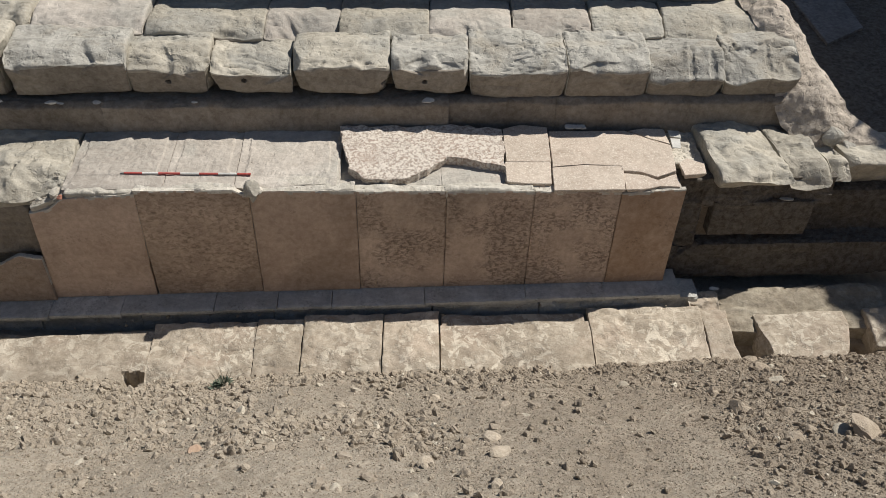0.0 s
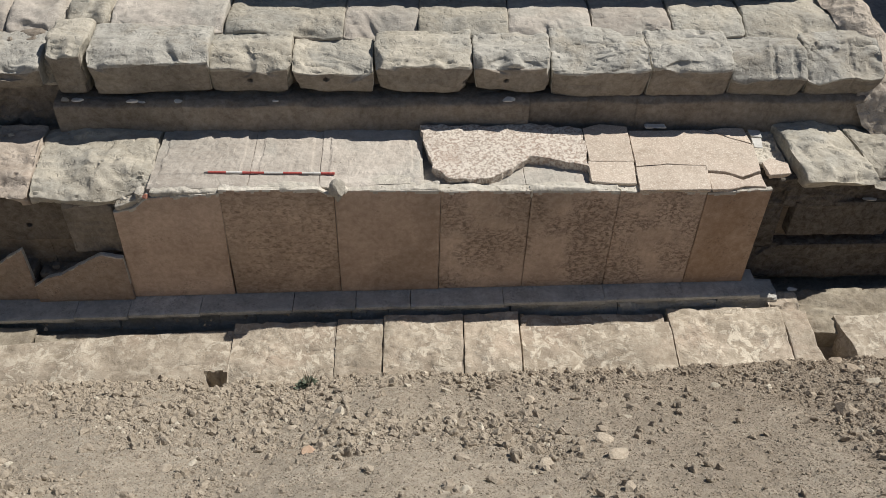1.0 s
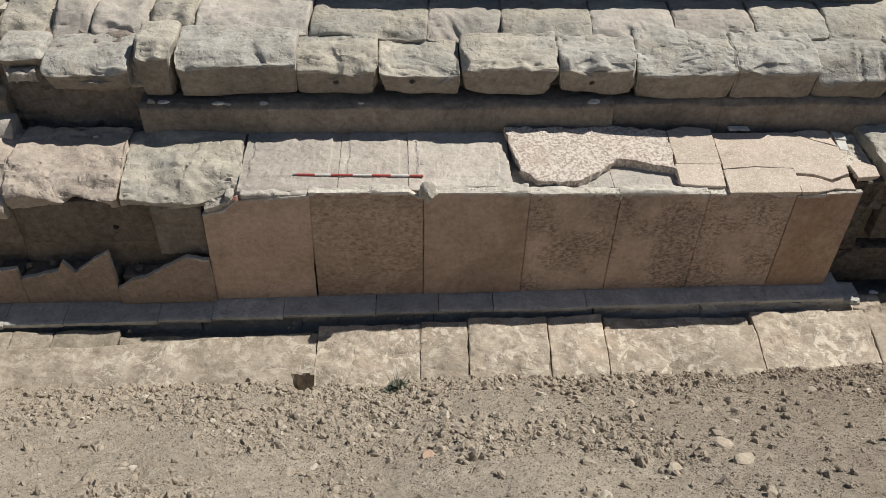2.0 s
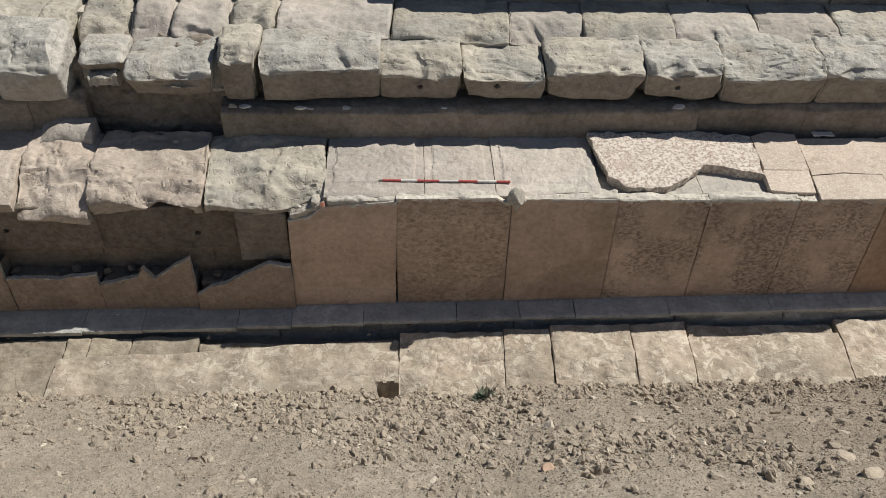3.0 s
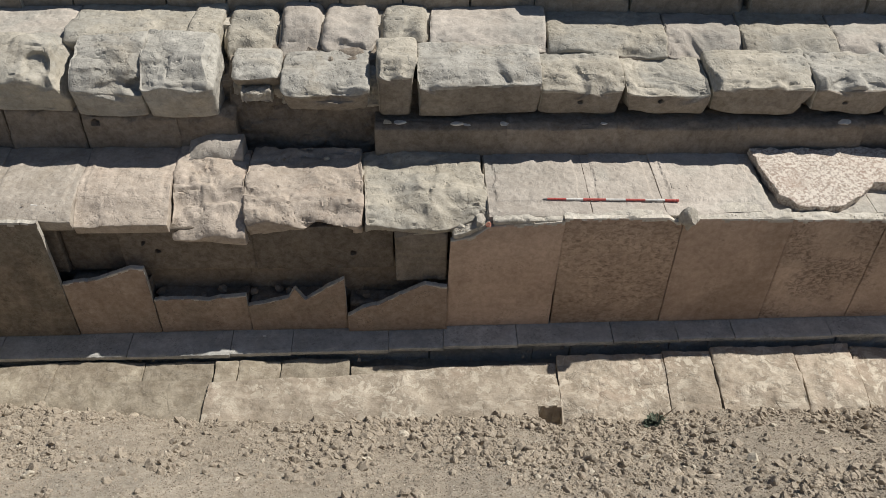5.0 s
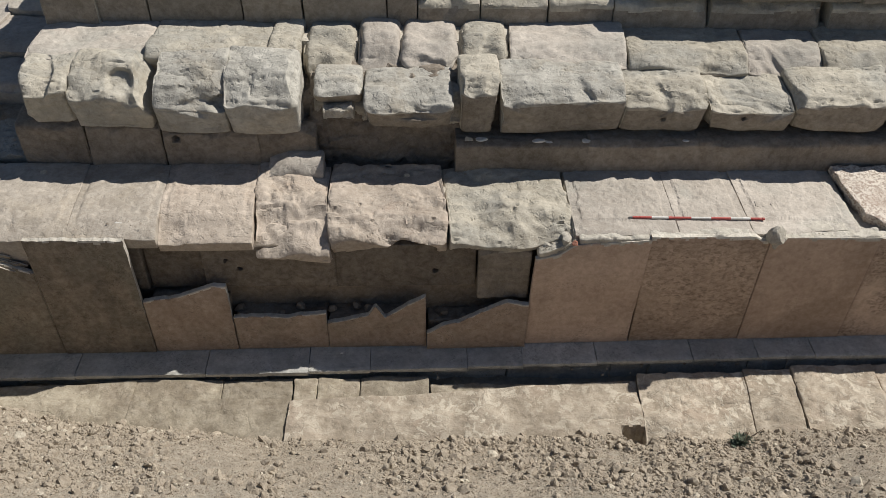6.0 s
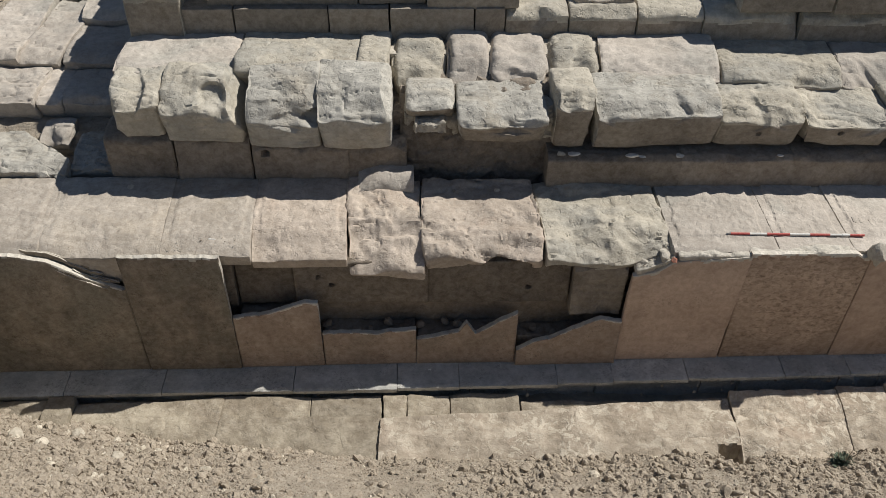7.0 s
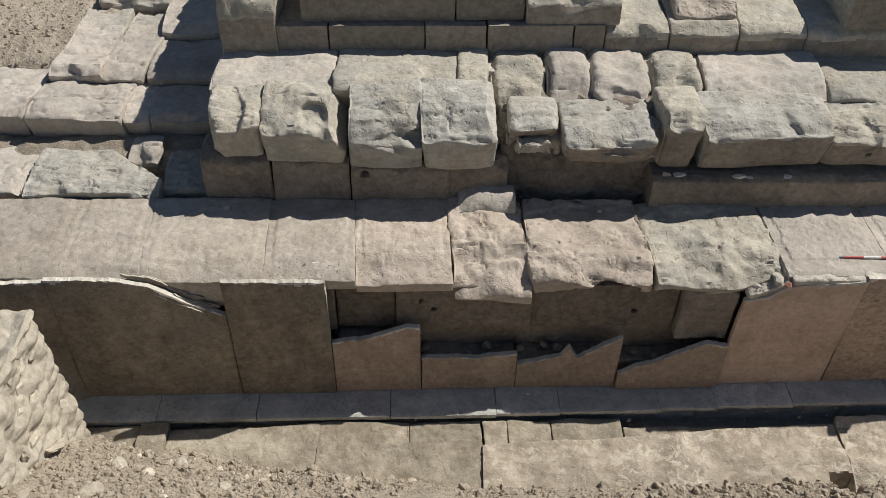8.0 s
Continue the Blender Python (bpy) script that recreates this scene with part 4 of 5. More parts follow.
block(paving, 6.97, 7.34, -0.34, -0.06, -0.4, -0.02, PAVE, r=0.03, rough=0.03, wear=(0.12, 0.06), name="paving_block", soft=True, flat=False)
block(paving, 7.32, 9.3, -0.60, 0.06, -0.5, -0.095, STAINED, rough=0.03, wear=(0.2, 0.05), chips=0, flat=False, soft=True, warp=0.06, name="paving_block")
block(paving, 7.67, 8.70, -1.05, -0.40, -0.45, -0.055, PAVE, rough=0.016, wear=(0.5, 0.10), name="paving_block", chips=0, flat=False, soft=True, warp=0.03,
      cuts=((7.72, -0.9, -0.2, -1, -0.2, 0.2), (8.62, -0.8, -0.12, 1, -0.4, 0.3)))
block(paving, 8.92, 9.8, -0.85, -0.36, -0.45, -0.04, PAVE, r=0.03, rough=0.02, wear=(0.3, 0.08), name="paving_block", chips=0, flat=False, soft=True, warp=0.03)

for x0, x1 in ((1.16, 4.1), (4.1, 6.95)):
    block(paving, x0, x1, -1.32, -0.56, -0.5, -0.22, SOIL, r=0.02, rough=0.01, cell=0.03, chips=0, top=0.16, flat=False, name="joint_earth")

# ---- middle tier ----
middle = thing("middle_tier", "middle step of eroded limestone blocks with gaps between them", "stone step", "structure")
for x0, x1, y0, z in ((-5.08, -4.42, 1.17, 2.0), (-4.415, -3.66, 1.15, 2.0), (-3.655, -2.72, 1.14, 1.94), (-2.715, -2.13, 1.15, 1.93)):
    block(middle, x0 - 0.004, x1 + 0.004, y0, 1.6, 1.2, z, DULL_BROWN, r=0.03, rough=0.026, wear=(0.08, 0.05), cell=0.018, chips=3, chip=0.04, soft=True, flat=False, warp=0.03,
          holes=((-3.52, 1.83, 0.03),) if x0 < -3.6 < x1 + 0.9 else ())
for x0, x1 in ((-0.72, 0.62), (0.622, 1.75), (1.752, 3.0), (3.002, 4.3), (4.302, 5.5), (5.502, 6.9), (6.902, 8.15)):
    block(middle, x0 - 0.01, x1 + 0.01, 1.045 if x0 < 4 else 1.10, 1.6, 1.2, 1.815 - 0.006 * x0, DULL_BROWN, r=0.015, rough=0.018, wear=(0.08, 0.05), slope=0.006, cell=0.02, chips=0, even=True, soft=True, flat=False)
block(middle, -2.2, -0.6, 1.3, 1.9, 1.2, 2.3, DULL_BROWN, r=0.06, rough=0.035, wear=(0.3, 0.35), cell=0.025, chips=0, name="earth_fill")
block(middle, -2.62, -2.06, 0.92, 1.2, 1.44, 1.66, TREAD, r=0.02, rough=0.02, wear=(0.12, 0.12), cuts=((-2.45, 1.0, 1.62, -0.5, -0.3, 1.0),), soft=True, flat=False, chips=0)
# front row: x0, x1, front, foot, top, wear back and down, rounding of the ends, material, cuts, scoops
FRONT_ROW = (
    (-4.95, -4.48, 1.10, 1.99, 2.50, 0.34, 0.16, 0.03, STONE, ((-4.9, 1.2, 2.25, -1, -0.4, 0.1), (-4.86, 1.1, 2.12, -0.7, -0.5, -0.5)), ()),
    (-4.46, -3.68, 1.06, 1.96, 2.53, 0.42, 0.17, 0.02, STONE, ((-3.84, 1.3, 2.42, 1, -0.1, 0.55), (-3.70, 1.1, 2.1, 1.0, -0.4, -0.4)),
     ((-3.98, 1.25, 2.42, 0.14, 0.2, 0.1, 0.06),)),
    (-3.65, -2.98, 1.04, 1.92, 2.53, 0.46, 0.28, 0.02, GREY, (), ((-3.3, 1.15, 2.27, 0.5, 0.14, 0.04, 0.02), (-3.02, 1.15, 2.25, 0.14, 0.2, 0.07, 0.08))),
    (-2.96, -2.27, 1.02, 1.90, 2.54, 0.46, 0.21, 0.04, GREY, ((-2.36, 1.2, 2.44, 1, -0.2, 0.6),), ()),
    (-2.12, -1.66, 1.26, 2.12, 2.33, 0.2, 0.08, 0.05, GREY, ((-1.74, 1.2, 2.28, 1, -0.3, 0.6),), ()),
    (-1.62, -0.76, 1.02, 1.98, 2.31, 0.34, 0.10, 0.05, GREY, ((-1.56, 1.1, 2.06, -1, -0.4, -0.4), (-0.78, 1.1, 2.06, 1, -0.3, -0.5)), ((-1.1, 1.02, 2.12, 0.3, 0.2, 0.04, 0.02),)),
    (-0.68, -0.31, 1.08, 1.86, 2.45, 0.26, 0.10, 0.05, STONE, ((-0.35, 1.1, 2.2, 1, -0.1, -0.12), (-0.66, 1.1, 2.38, -1, -0.2, 0.4)), ()),
    (-0.29, 0.93, 1.08, 1.87, 2.37, 0.36, 0.10, 0.02, GREY, ((-0.25, 1.1, 2.0, -1, -0.3, -0.1),), ((0.35, 1.2, 2.28, 0.6, 0.2, 0.035, 0.02),)),
    (0.95, 1.78, 1.10, 1.86, 2.30, 0.36, 0.10, 0.02, STONE, ((1.72, 1.1, 2.06, 1, -0.4, -0.25),), ((1.3, 1.2, 2.22, 0.4, 0.2, 0.03, 0.02),)),
    (1.80, 2.64, 1.08, 1.86, 2.24, 0.34, 0.08, 0.02, STONE, ((1.86, 1.1, 2.0, -1, -0.3, -0.3),), ()),
    (2.67, 3.68, 1.07, 1.86, 2.30, 0.38, 0.08, 0.05, STONE, ((2.74, 1.15, 2.2, -0.8, -0.4, 0.7), (3.6, 1.1, 2.02, 1, -0.4, -0.5)), ()),
    (3.70, 4.52, 1.07, 1.86, 2.29, 0.38, 0.11, 0.02, GREY, ((4.46, 1.1, 2.1, 1, -0.4, 0.1),), ((4.1, 1.15, 2.18, 0.35, 0.2, 0.04, 0.02),)),
    (4.54, 5.57, 1.06, 1.77, 2.30, 0.40, 0.16, 0.04, GREY, (), ((5.0, 1.15, 2.16, 0.4, 0.2, 0.035, 0.02),)),
    (5.59, 6.47, 1.07, 1.77, 2.25, 0.36, 0.13, 0.04, GREY, (), ((5.95, 1.2, 2.16, 0.35, 0.2, 0.035, 0.02),)),
    (6.49, 7.29, 1.08, 1.77, 2.24, 0.42, 0.22, 0.02, GREY, (), ((6.95, 1.2, 2.1, 0.035, 0.4, 0.3, 0.02), (7.18, 1.2, 2.05, 0.05, 0.3, 0.3, 0.02))),
    (7.31, 8.16, 1.09, 1.73, 2.27, 0.46, 0.28, 0.05, GREY, (), ((8.08, 1.25, 2.1, 0.12, 0.3, 0.12, 0.04), (7.62, 1.3, 2.2, 0.25, 0.2, 0.035, 0.02), (7.82, 1.25, 2.1, 0.035, 0.4, 0.3, 0.018))),
)
for x0, x1, y0, z0, z, cy, cz, side, mat, cuts, scoops in FRONT_ROW:
    holes = [h for h in ((1.35, 2.02, 0.02), (2.15, 2.05, 0.022), (3.62, 1.99, 0.02), (4.05, 2.0, 0.02)) if x0 < h[0] < x1]
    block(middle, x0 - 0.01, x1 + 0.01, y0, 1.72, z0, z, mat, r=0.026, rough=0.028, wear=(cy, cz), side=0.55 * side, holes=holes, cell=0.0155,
          under=0.10, chips=4, chip=0.04, flat=False, pinch=0.025 if x0 > -0.3 else 0.012, warp=0.04, soft=True, foot_mat=SHADED_BROWN if x0 > -2.2 else None, cuts=cuts, scoops=scoops)
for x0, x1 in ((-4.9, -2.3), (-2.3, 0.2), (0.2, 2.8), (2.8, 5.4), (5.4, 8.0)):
    block(middle, x0, x1, 1.42, 1.9, 1.7, 2.14, DULL_BROWN, rough=0.03, cell=0.03, chips=0, name="rubble_fill")
block(middle, -2.16, -1.6, 1.36, 1.7, 1.8, 2.2, MORTAR, r=0.05, rough=0.045, wear=(0.15, 0.12), chips=3, name="mortar_fill")
block(middle, -2.06, -1.72, 1.17, 1.5, 1.98, 2.16, MORTAR, r=0.05, rough=0.05, cell=0.014, chips=4, chip=0.05, name="mortar_fill")
block(middle, -0.86, -0.62, 1.28, 1.6, 1.9, 2.25, MORTAR, r=0.05, rough=0.05, cell=0.014, chips=4, chip=0.05, name="mortar_fill")
# rear row: x0, x1, wear back and down, cuts
for x0, x1, cy, cz, cuts in ((-4.98, -3.82, 0.2, 0.05, ()), (-3.80, -2.61, 0.2, 0.06, ()), (-2.60, -2.30, 0.2, 0.06, ((-2.38, 1.7, 2.5, 1, -0.3, 0.6),)),
                             (-2.27, -1.72, 0.50, 0.24, ((-2.18, 1.7, 2.4, -1, -0.4, 0.2),)), (-1.72, -1.26, 0.50, 0.24, ((-1.34, 1.6, 2.35, 0.9, -0.5, 0.3),)),
                             (-1.27, -0.68, 0.50, 0.22, ((-1.16, 1.6, 2.4, -1, -0.5, 0.2),)), (-0.67, -0.15, 0.42, 0.22, ((-0.22, 1.6, 2.35, 1, -0.4, 0.2),)),
                             (-0.14, 1.06, 0.35, 0.14, ()), (1.08, 2.32, 0.35, 0.12, ()), (2.34, 3.13, 0.4, 0.16, ()),
                             (3.15, 4.12, 0.3, 0.1, ()), (4.14, 5.04, 0.3, 0.09, ()), (5.06, 5.93, 0.3, 0.09, ()), (5.95, 6.75, 0.3, 0.1, ()), (6.77, 7.86, 0.35, 0.14, ())):
    xm = (x0 + x1) / 2
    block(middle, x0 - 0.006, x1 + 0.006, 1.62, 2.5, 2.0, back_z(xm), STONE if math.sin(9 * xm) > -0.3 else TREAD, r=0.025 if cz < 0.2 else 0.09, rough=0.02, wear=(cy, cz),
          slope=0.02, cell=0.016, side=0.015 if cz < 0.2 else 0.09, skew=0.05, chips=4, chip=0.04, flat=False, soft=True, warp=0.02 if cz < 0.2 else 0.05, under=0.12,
          foot_mat=SHADED_BROWN, cuts=cuts)
for x0, x1 in ((-5.0, -2.3), (-2.3, -0.1), (-0.1, 3.0), (3.0, 5.5), (5.5, 7.8)):
    block(middle, x0, x1, 2.05, 2.5, 1.9, back_z(x1) - 0.06, MORTAR, rough=0.02, cell=0.05, chips=0, name="joint_mortar")
# broken rubble core at the east end: it falls away past the ends of the blocks
INNER = ((7.6, 5.5, 2.36), (7.7, 2.6, 2.36), (7.75, 1.9, 2.34), (7.9, 1.5, 2.12), (7.95, 1.28, 1.92), (7.95, 1.1, 1.7), (8.0, 0.98, 1.5), (8.3, 0.8, 1.25), (8.8, 0.7, 1.1))
OUTER = ((8.15, 5.5, 2.34), (8.2, 2.9, 2.36), (8.28, 2.06, 2.32), (8.36, 1.65, 2.2), (8.49, 1.47, 2.0), (8.65, 1.22, 1.8), (8.85, 1.07, 1.6), (9.2, 0.85, 1.4), (9.8, 0.7, 1.25))
along, across = np.linspace(0, 8, 260), np.r_[np.linspace(0, 1, 40), np.linspace(1.05, 2, 30)]
inner, outer = (np.stack([np.interp(along, range(9), [p[k] for p in way]) for k in range(3)], axis=1) for way in (INNER, OUTER))
foot = outer + np.array((0.25, -0.05, -2.2))
v = across[:, None, None]
slope = np.where(v <= 1, inner + (outer - inner) * v + np.array((0, 0, 0.10)) * np.sin(math.pi * np.clip(v, 0, 1)), outer + (foot - outer) * (v - 1)).reshape(-1, 3)
slope += 0.07 * np.c_[fbm(slope * 2.6, 301, 4, 0.55), fbm(slope * 2.6, 302, 4, 0.55), fbm(slope * 2.6, 303, 4, 0.55)]
slope += 0.035 * np.c_[np.zeros(len(slope)), np.zeros(len(slope)), cells(slope * 9, 311) - 0.5]
grid = np.arange(len(slope)).reshape(len(across), len(along))
piece("rubble_core", slope, np.stack((grid[:-1, :-1], grid[1:, :-1], grid[1:, 1:], grid[:-1, 1:]), axis=-1).reshape(-1, 4), CRUMBLE, middle)

# ---- upper tier ----
upper = thing("upper_tier", "upper step of limestone blocks, partly broken away", "stone step", "structure")
for x0, x1 in ((-4.95, -3.9), (-3.89, -2.93), (-2.92, -2.3), (-2.29, -1.42), (-1.41, -1.1)):
    block(upper, x0, x1, 2.35, 3.2, 2.2, 2.765, SHADED_BROWN, r=0.015, rough=0.012, cell=0.03, soft=True, flat=False, chips=0)
for x0, x1 in ((-1.09, -0.44), (-0.43, 0.28), (0.29, 0.98), (0.985, 2.0), (2.02, 3.3), (3.32, 4.6), (4.62, 6.0), (6.02, 7.6)):
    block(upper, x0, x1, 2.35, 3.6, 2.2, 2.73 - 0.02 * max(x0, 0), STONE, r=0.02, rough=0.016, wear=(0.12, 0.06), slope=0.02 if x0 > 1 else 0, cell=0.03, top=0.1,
          soft=True, flat=False, chips=3, foot_mat=SHADED_BROWN)
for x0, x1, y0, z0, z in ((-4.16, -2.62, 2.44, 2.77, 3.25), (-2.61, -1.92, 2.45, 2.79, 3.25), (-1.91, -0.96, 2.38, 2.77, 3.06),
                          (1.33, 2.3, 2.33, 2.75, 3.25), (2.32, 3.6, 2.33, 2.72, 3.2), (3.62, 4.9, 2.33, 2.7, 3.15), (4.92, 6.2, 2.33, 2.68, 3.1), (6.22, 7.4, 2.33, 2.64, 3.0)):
    block(upper, x0, x1, y0, 3.2, z0 - 0.03, z, STONE, r=0.02, rough=0.014, wear=(0.15, 0.06), cell=0.025, soft=True, flat=False, chips=3, foot_mat=SHADED_BROWN)
block(upper, -4.95, -4.40, 2.28, 3.2, 2.45, 3.2, STONE, r=0.03, rough=0.022, wear=(0.3, 0.34), cell=0.02, chips=3, flat=False, soft=True, warp=0.05, foot_mat=SHADED_BROWN)
block(upper, -0.36, 0.3, 2.5, 3.3, 2.7, 2.93, CRUMBLE, r=0.04, rough=0.035, wear=(0.35, 0.16), cell=0.02, warp=0.04, soft=True, flat=False, chips=4, chip=0.08)
block(upper, -4.93, -4.2, 3.2, 6.2, 1.4, 3.3, STONE, r=0.04, rough=0.03, cell=0.06, chips=0)
block(upper, -4.2, 7.4, 3.21, 6.0, 2.2, 2.9, CORE, r=0.04, rough=0.03, cell=0.12, chips=0)

# ---- side stair ----
stair = thing("side_stair", "worn limestone side steps beside a narrow shaded passage", "stone steps", "structure")
for x0, x1, y0, y1, z0, z, sk, mat, cuts in (
        (-6.86, -5.52, 1.16, 1.82, 1.2, 1.66, 0.06, GREY, ((-6.0, 1.72, 1.6, 0.6, 0.8, 0.2),)),
        (-8.2, -6.86, 1.24, 2.1, 1.2, 1.60, 0.1, TREAD, ((-7.0, 1.4, 1.6, 0.8, -0.2, 1.2),)),
        (-5.98, -5.68, 1.66, 2.02, 1.3, 1.66, 0.0, TREAD, ()),
        (-8.6, -7.06, 2.12, 3.12, 1.4, 1.92, 0.1, TREAD, ()), (-7.04, -6.08, 2.06, 2.70, 1.4, 1.93, 0.05, TREAD, ()), (-6.07, -5.80, 2.08, 2.86, 1.4, 1.86, 0.0, TREAD, ()),
        (-6.96, -6.40, 2.68, 4.2, 1.6, 2.06, 0.0, TREAD, ()), (-6.39, -5.92, 2.70, 4.2, 1.6, 2.02, 0.06, TREAD, ()), (-6.8, -5.95, 4.2, 5.0, 1.6, 2.18, 0.0, TREAD, ())):
    block(stair, x0 - 0.006, x1 + 0.006, y0, y1, z0, z, mat, r=0.02, rough=0.032, wear=(0.16, 0.06), skew=sk, cell=0.016, chips=5, chip=0.05, flat=False, warp=0.05, soft=True, under=0.14, cuts=cuts)
block(stair, -6.0, -5.0, 1.0, 5.2, 0.9, 1.44, DULL_BROWN, r=0.02, cell=0.04, chips=0, name="passage_floor")
block(stair, -8.6, -4.98, 1.72, 2.2, 1.2, 1.63, SOIL, r=0.05, rough=0.03, wear=(0.3, 0.1), cell=0.03, chips=0, name="earth_fill", flat=False)
block(stair, -5.85, -5.0, 2.1, 3.2, 1.3, 1.58, DULL_BROWN, r=0.02, cell=0.04, chips=0)
block(stair, -5.85, -5.0, 3.2, 5.2, 1.3, 1.75, DULL_BROWN, r=0.02, cell=0.04, chips=0)
block(stair, -9.6, -5.0, 0.95, 2.4, 0.6, 1.36, CORE, r=0.02, cell=0.09, name="core_block")

# ---- slabs on the lower tread ----
def slab_z(x, y):
    return 1.457 + 0.085 * y - 0.03 * (x - 3.4)


bed = thing("speckled_floor_slab", "broken speckled marble-chip slab with a jagged edge on the step", "floor slab")
plate(bed, "slab_piece", [(3.13, 1.0), (3.24, 0.30), (3.42, 0.15), (3.62, 0.12), (3.82, 0.17), (4.04, 0.28), (4.27, 0.50), (4.52, 0.44),
                          (4.886, 0.36), (4.894, 0.98), (4.3, 1.04), (3.8, 1.0)], slab_z, 0.12, FLOOR, jag=0.04)
plate(bed, "slab_piece", [(4.895, 0.435), (5.373, 0.44), (5.40, 1.02), (5.1, 1.06), (4.90, 0.98)], slab_z, 0.11, FLOOR_FINE, jag=0.006)
plate(bed, "slab_piece", [(4.875, 0.43), (4.87, 0.13), (5.05, 0.10), (5.335, 0.10), (5.366, 0.438)], slab_z, 0.1, FLOOR_FINE, jag=0.006)
pink = thing("pink_floor_slab", "pale pink speckled slab, cracked, flush with the wall top", "floor slab")
plate(pink, "slab_piece", [(5.345, -0.012), (6.08, -0.015), (6.13, 0.36), (5.72, 0.40), (5.375, 0.36)], lambda x, y: 1.408 + 0.035 * y, 0.06, FLOOR_FINE, jag=0.006)
plate(pink, "slab_piece", [(5.38, 0.37), (5.72, 0.41), (6.12, 0.37), (6.1, 0.30), (6.3, 0.27), (6.46, 0.18), (6.68, 0.28), (6.73, 0.72), (6.48, 0.86),
                           (6.28, 1.0), (5.42, 1.0)], lambda x, y: 1.408 + 0.035 * y, 0.07, FLOOR_FINE, jag=0.008)
plate(pink, "slab_piece", [(6.1, -0.01), (6.28, 0.0), (6.45, 0.05), (6.66, 0.03), (6.67, 0.24), (6.46, 0.15), (6.3, 0.24), (6.11, 0.27)],
      lambda x, y: 1.395 + 0.03 * y, 0.06, FLOOR_FINE, jag=0.012)
plate(pink, "slab_piece", [(6.32, 1.02), (6.5, 0.88), (6.73, 0.76), (6.72, 1.05), (6.5, 1.07)], lambda x, y: 1.425, 0.06, FLOOR_FINE, jag=0.008)
for i, (outline, z) in enumerate((([(5.6, 1.01), (5.84, 1.0), (5.83, 1.07), (5.62, 1.08)], 1.48), ([(6.76, 0.9), (6.88, 0.86), (6.89, 1.0), (6.76, 1.02)], 1.43),
                                  ([(6.74, 0.7), (6.83, 0.68), (6.87, 0.86), (6.76, 0.88)], 1.42))):
    chip = thing("marble_chip", "thin white marble chip lying on the step", "marble chip", group="marble chips on the step")
    plate(chip, "chip_body", outline, lambda x, y, z=z: z, 0.025, WHITE, jag=0.004)
tile = thing("corner_tile", "buff broken corner tile on rough bedding", "tile")
plate(tile, "tile_body", [(6.76, 0.22), (7.0, 0.24), (7.02, 0.42), (6.86, 0.52), (6.75, 0.44)], lambda x, y: 1.405, 0.07, FLOOR_FINE, jag=0.008)

for mx, my in ((2.22, 0.46), (2.28, 0.45), (2.37, 0.42)):
    plate(lower, "mason_mark", [(mx, my), (mx + 0.022, my - 0.01), (mx + 0.03, my + 0.07), (mx + 0.006, my + 0.08)], lambda x, y: 1.4595, 0.02, TREAD, jag=0.006)

# ---- rubble wall ----
rubble = thing("rubble_wall", "pale rough rubble wall of irregular stones set in mortar", "rubble wall", "structure")
block(rubble, -9.5, -6.24, -2.8, -0.52, -0.3, 1.6, RUBBLE, r=0.04, rough=0.02, cell=0.06, chips=0, name="mortar_core")
climb, run = np.linspace(0, 4.4, 240), np.linspace(-2.8, -0.48, 130)
C, Q = np.meshgrid(climb, run, indexing="ij")
face = np.c_[np.where(C < 2, -6.18 - 0.02 * C, -6.22 - (C - 2)).ravel(), Q.ravel(), np.where(C < 2, C - 0.33, 1.67).ravel()]
out = np.where(C.ravel()[:, None] < 2, np.array((1.0, 0, 0)), np.array((0, 0, 1.0)))
warped = face + 0.06 * np.c_[vnoise(face * 4, 401), vnoise(face * 4, 402), vnoise(face * 4, 403)]
lump = cells(warped * np.array((4.6, 4.2, 6.5)), 405)
face = face + out * (0.10 * (0.55 - lump) + 0.04 * fbm(face * 3, 406, 3) + 0.03 * fbm(face * 11, 407, 3, 0.6))[:, None]
grid = np.arange(len(face)).reshape(C.shape)
piece("mortar_face", face, np.stack((grid[:-1, :-1], grid[:-1, 1:], grid[1:, 1:], grid[1:, :-1]), axis=-1).reshape(-1, 4), RUBBLE, rubble)
rng = np.random.default_rng(5)
for i in range(130):
    if i < 110:
        y, z = -0.55 - 2.0 * ((i * 0.6180339) % 1), -0.1 + 1.70 * ((i + 0.5) / 110)
        x = -6.20 - 0.02 * z + rng.uniform(-0.03, 0.01)
    else:
        x, y, z = rng.uniform(-7.5, -6.3), rng.uniform(-2.2, -0.58), 1.64 + rng.uniform(-0.03, 0.02)
    v = pebble(rng, rng.uniform(0.07, 0.15), 0.85, fine=True, angular=0.55, cuts=9)
    v = v * np.array((0.38, 1, 0.7)) if i < 110 else v * np.array((1, 1, 0.4))
    piece("rubble_stone", v + np.array((x, y, z)), ICO2_F, RUBBLE, rubble, shade=False)

for x0, x1, y0, y1, z0, z, mat in ((-5.54, -5.0, 1.24, 1.8, 1.2, 1.65, GREY), (-5.80, -4.98, 2.10, 2.74, 1.4, 1.87, TREAD), (-5.93, -4.97, 2.73, 3.5, 1.6, 2.01, TREAD),
                                   (-5.94, -4.97, 3.5, 4.9, 1.6, 2.14, TREAD)):
    block(stair, x0, x1, y0, y1, z0, z, mat, r=0.02, rough=0.028, wear=(0.14, 0.05), cell=0.02, chips=4, chip=0.05, flat=False, warp=0.04, soft=True, under=0.1)

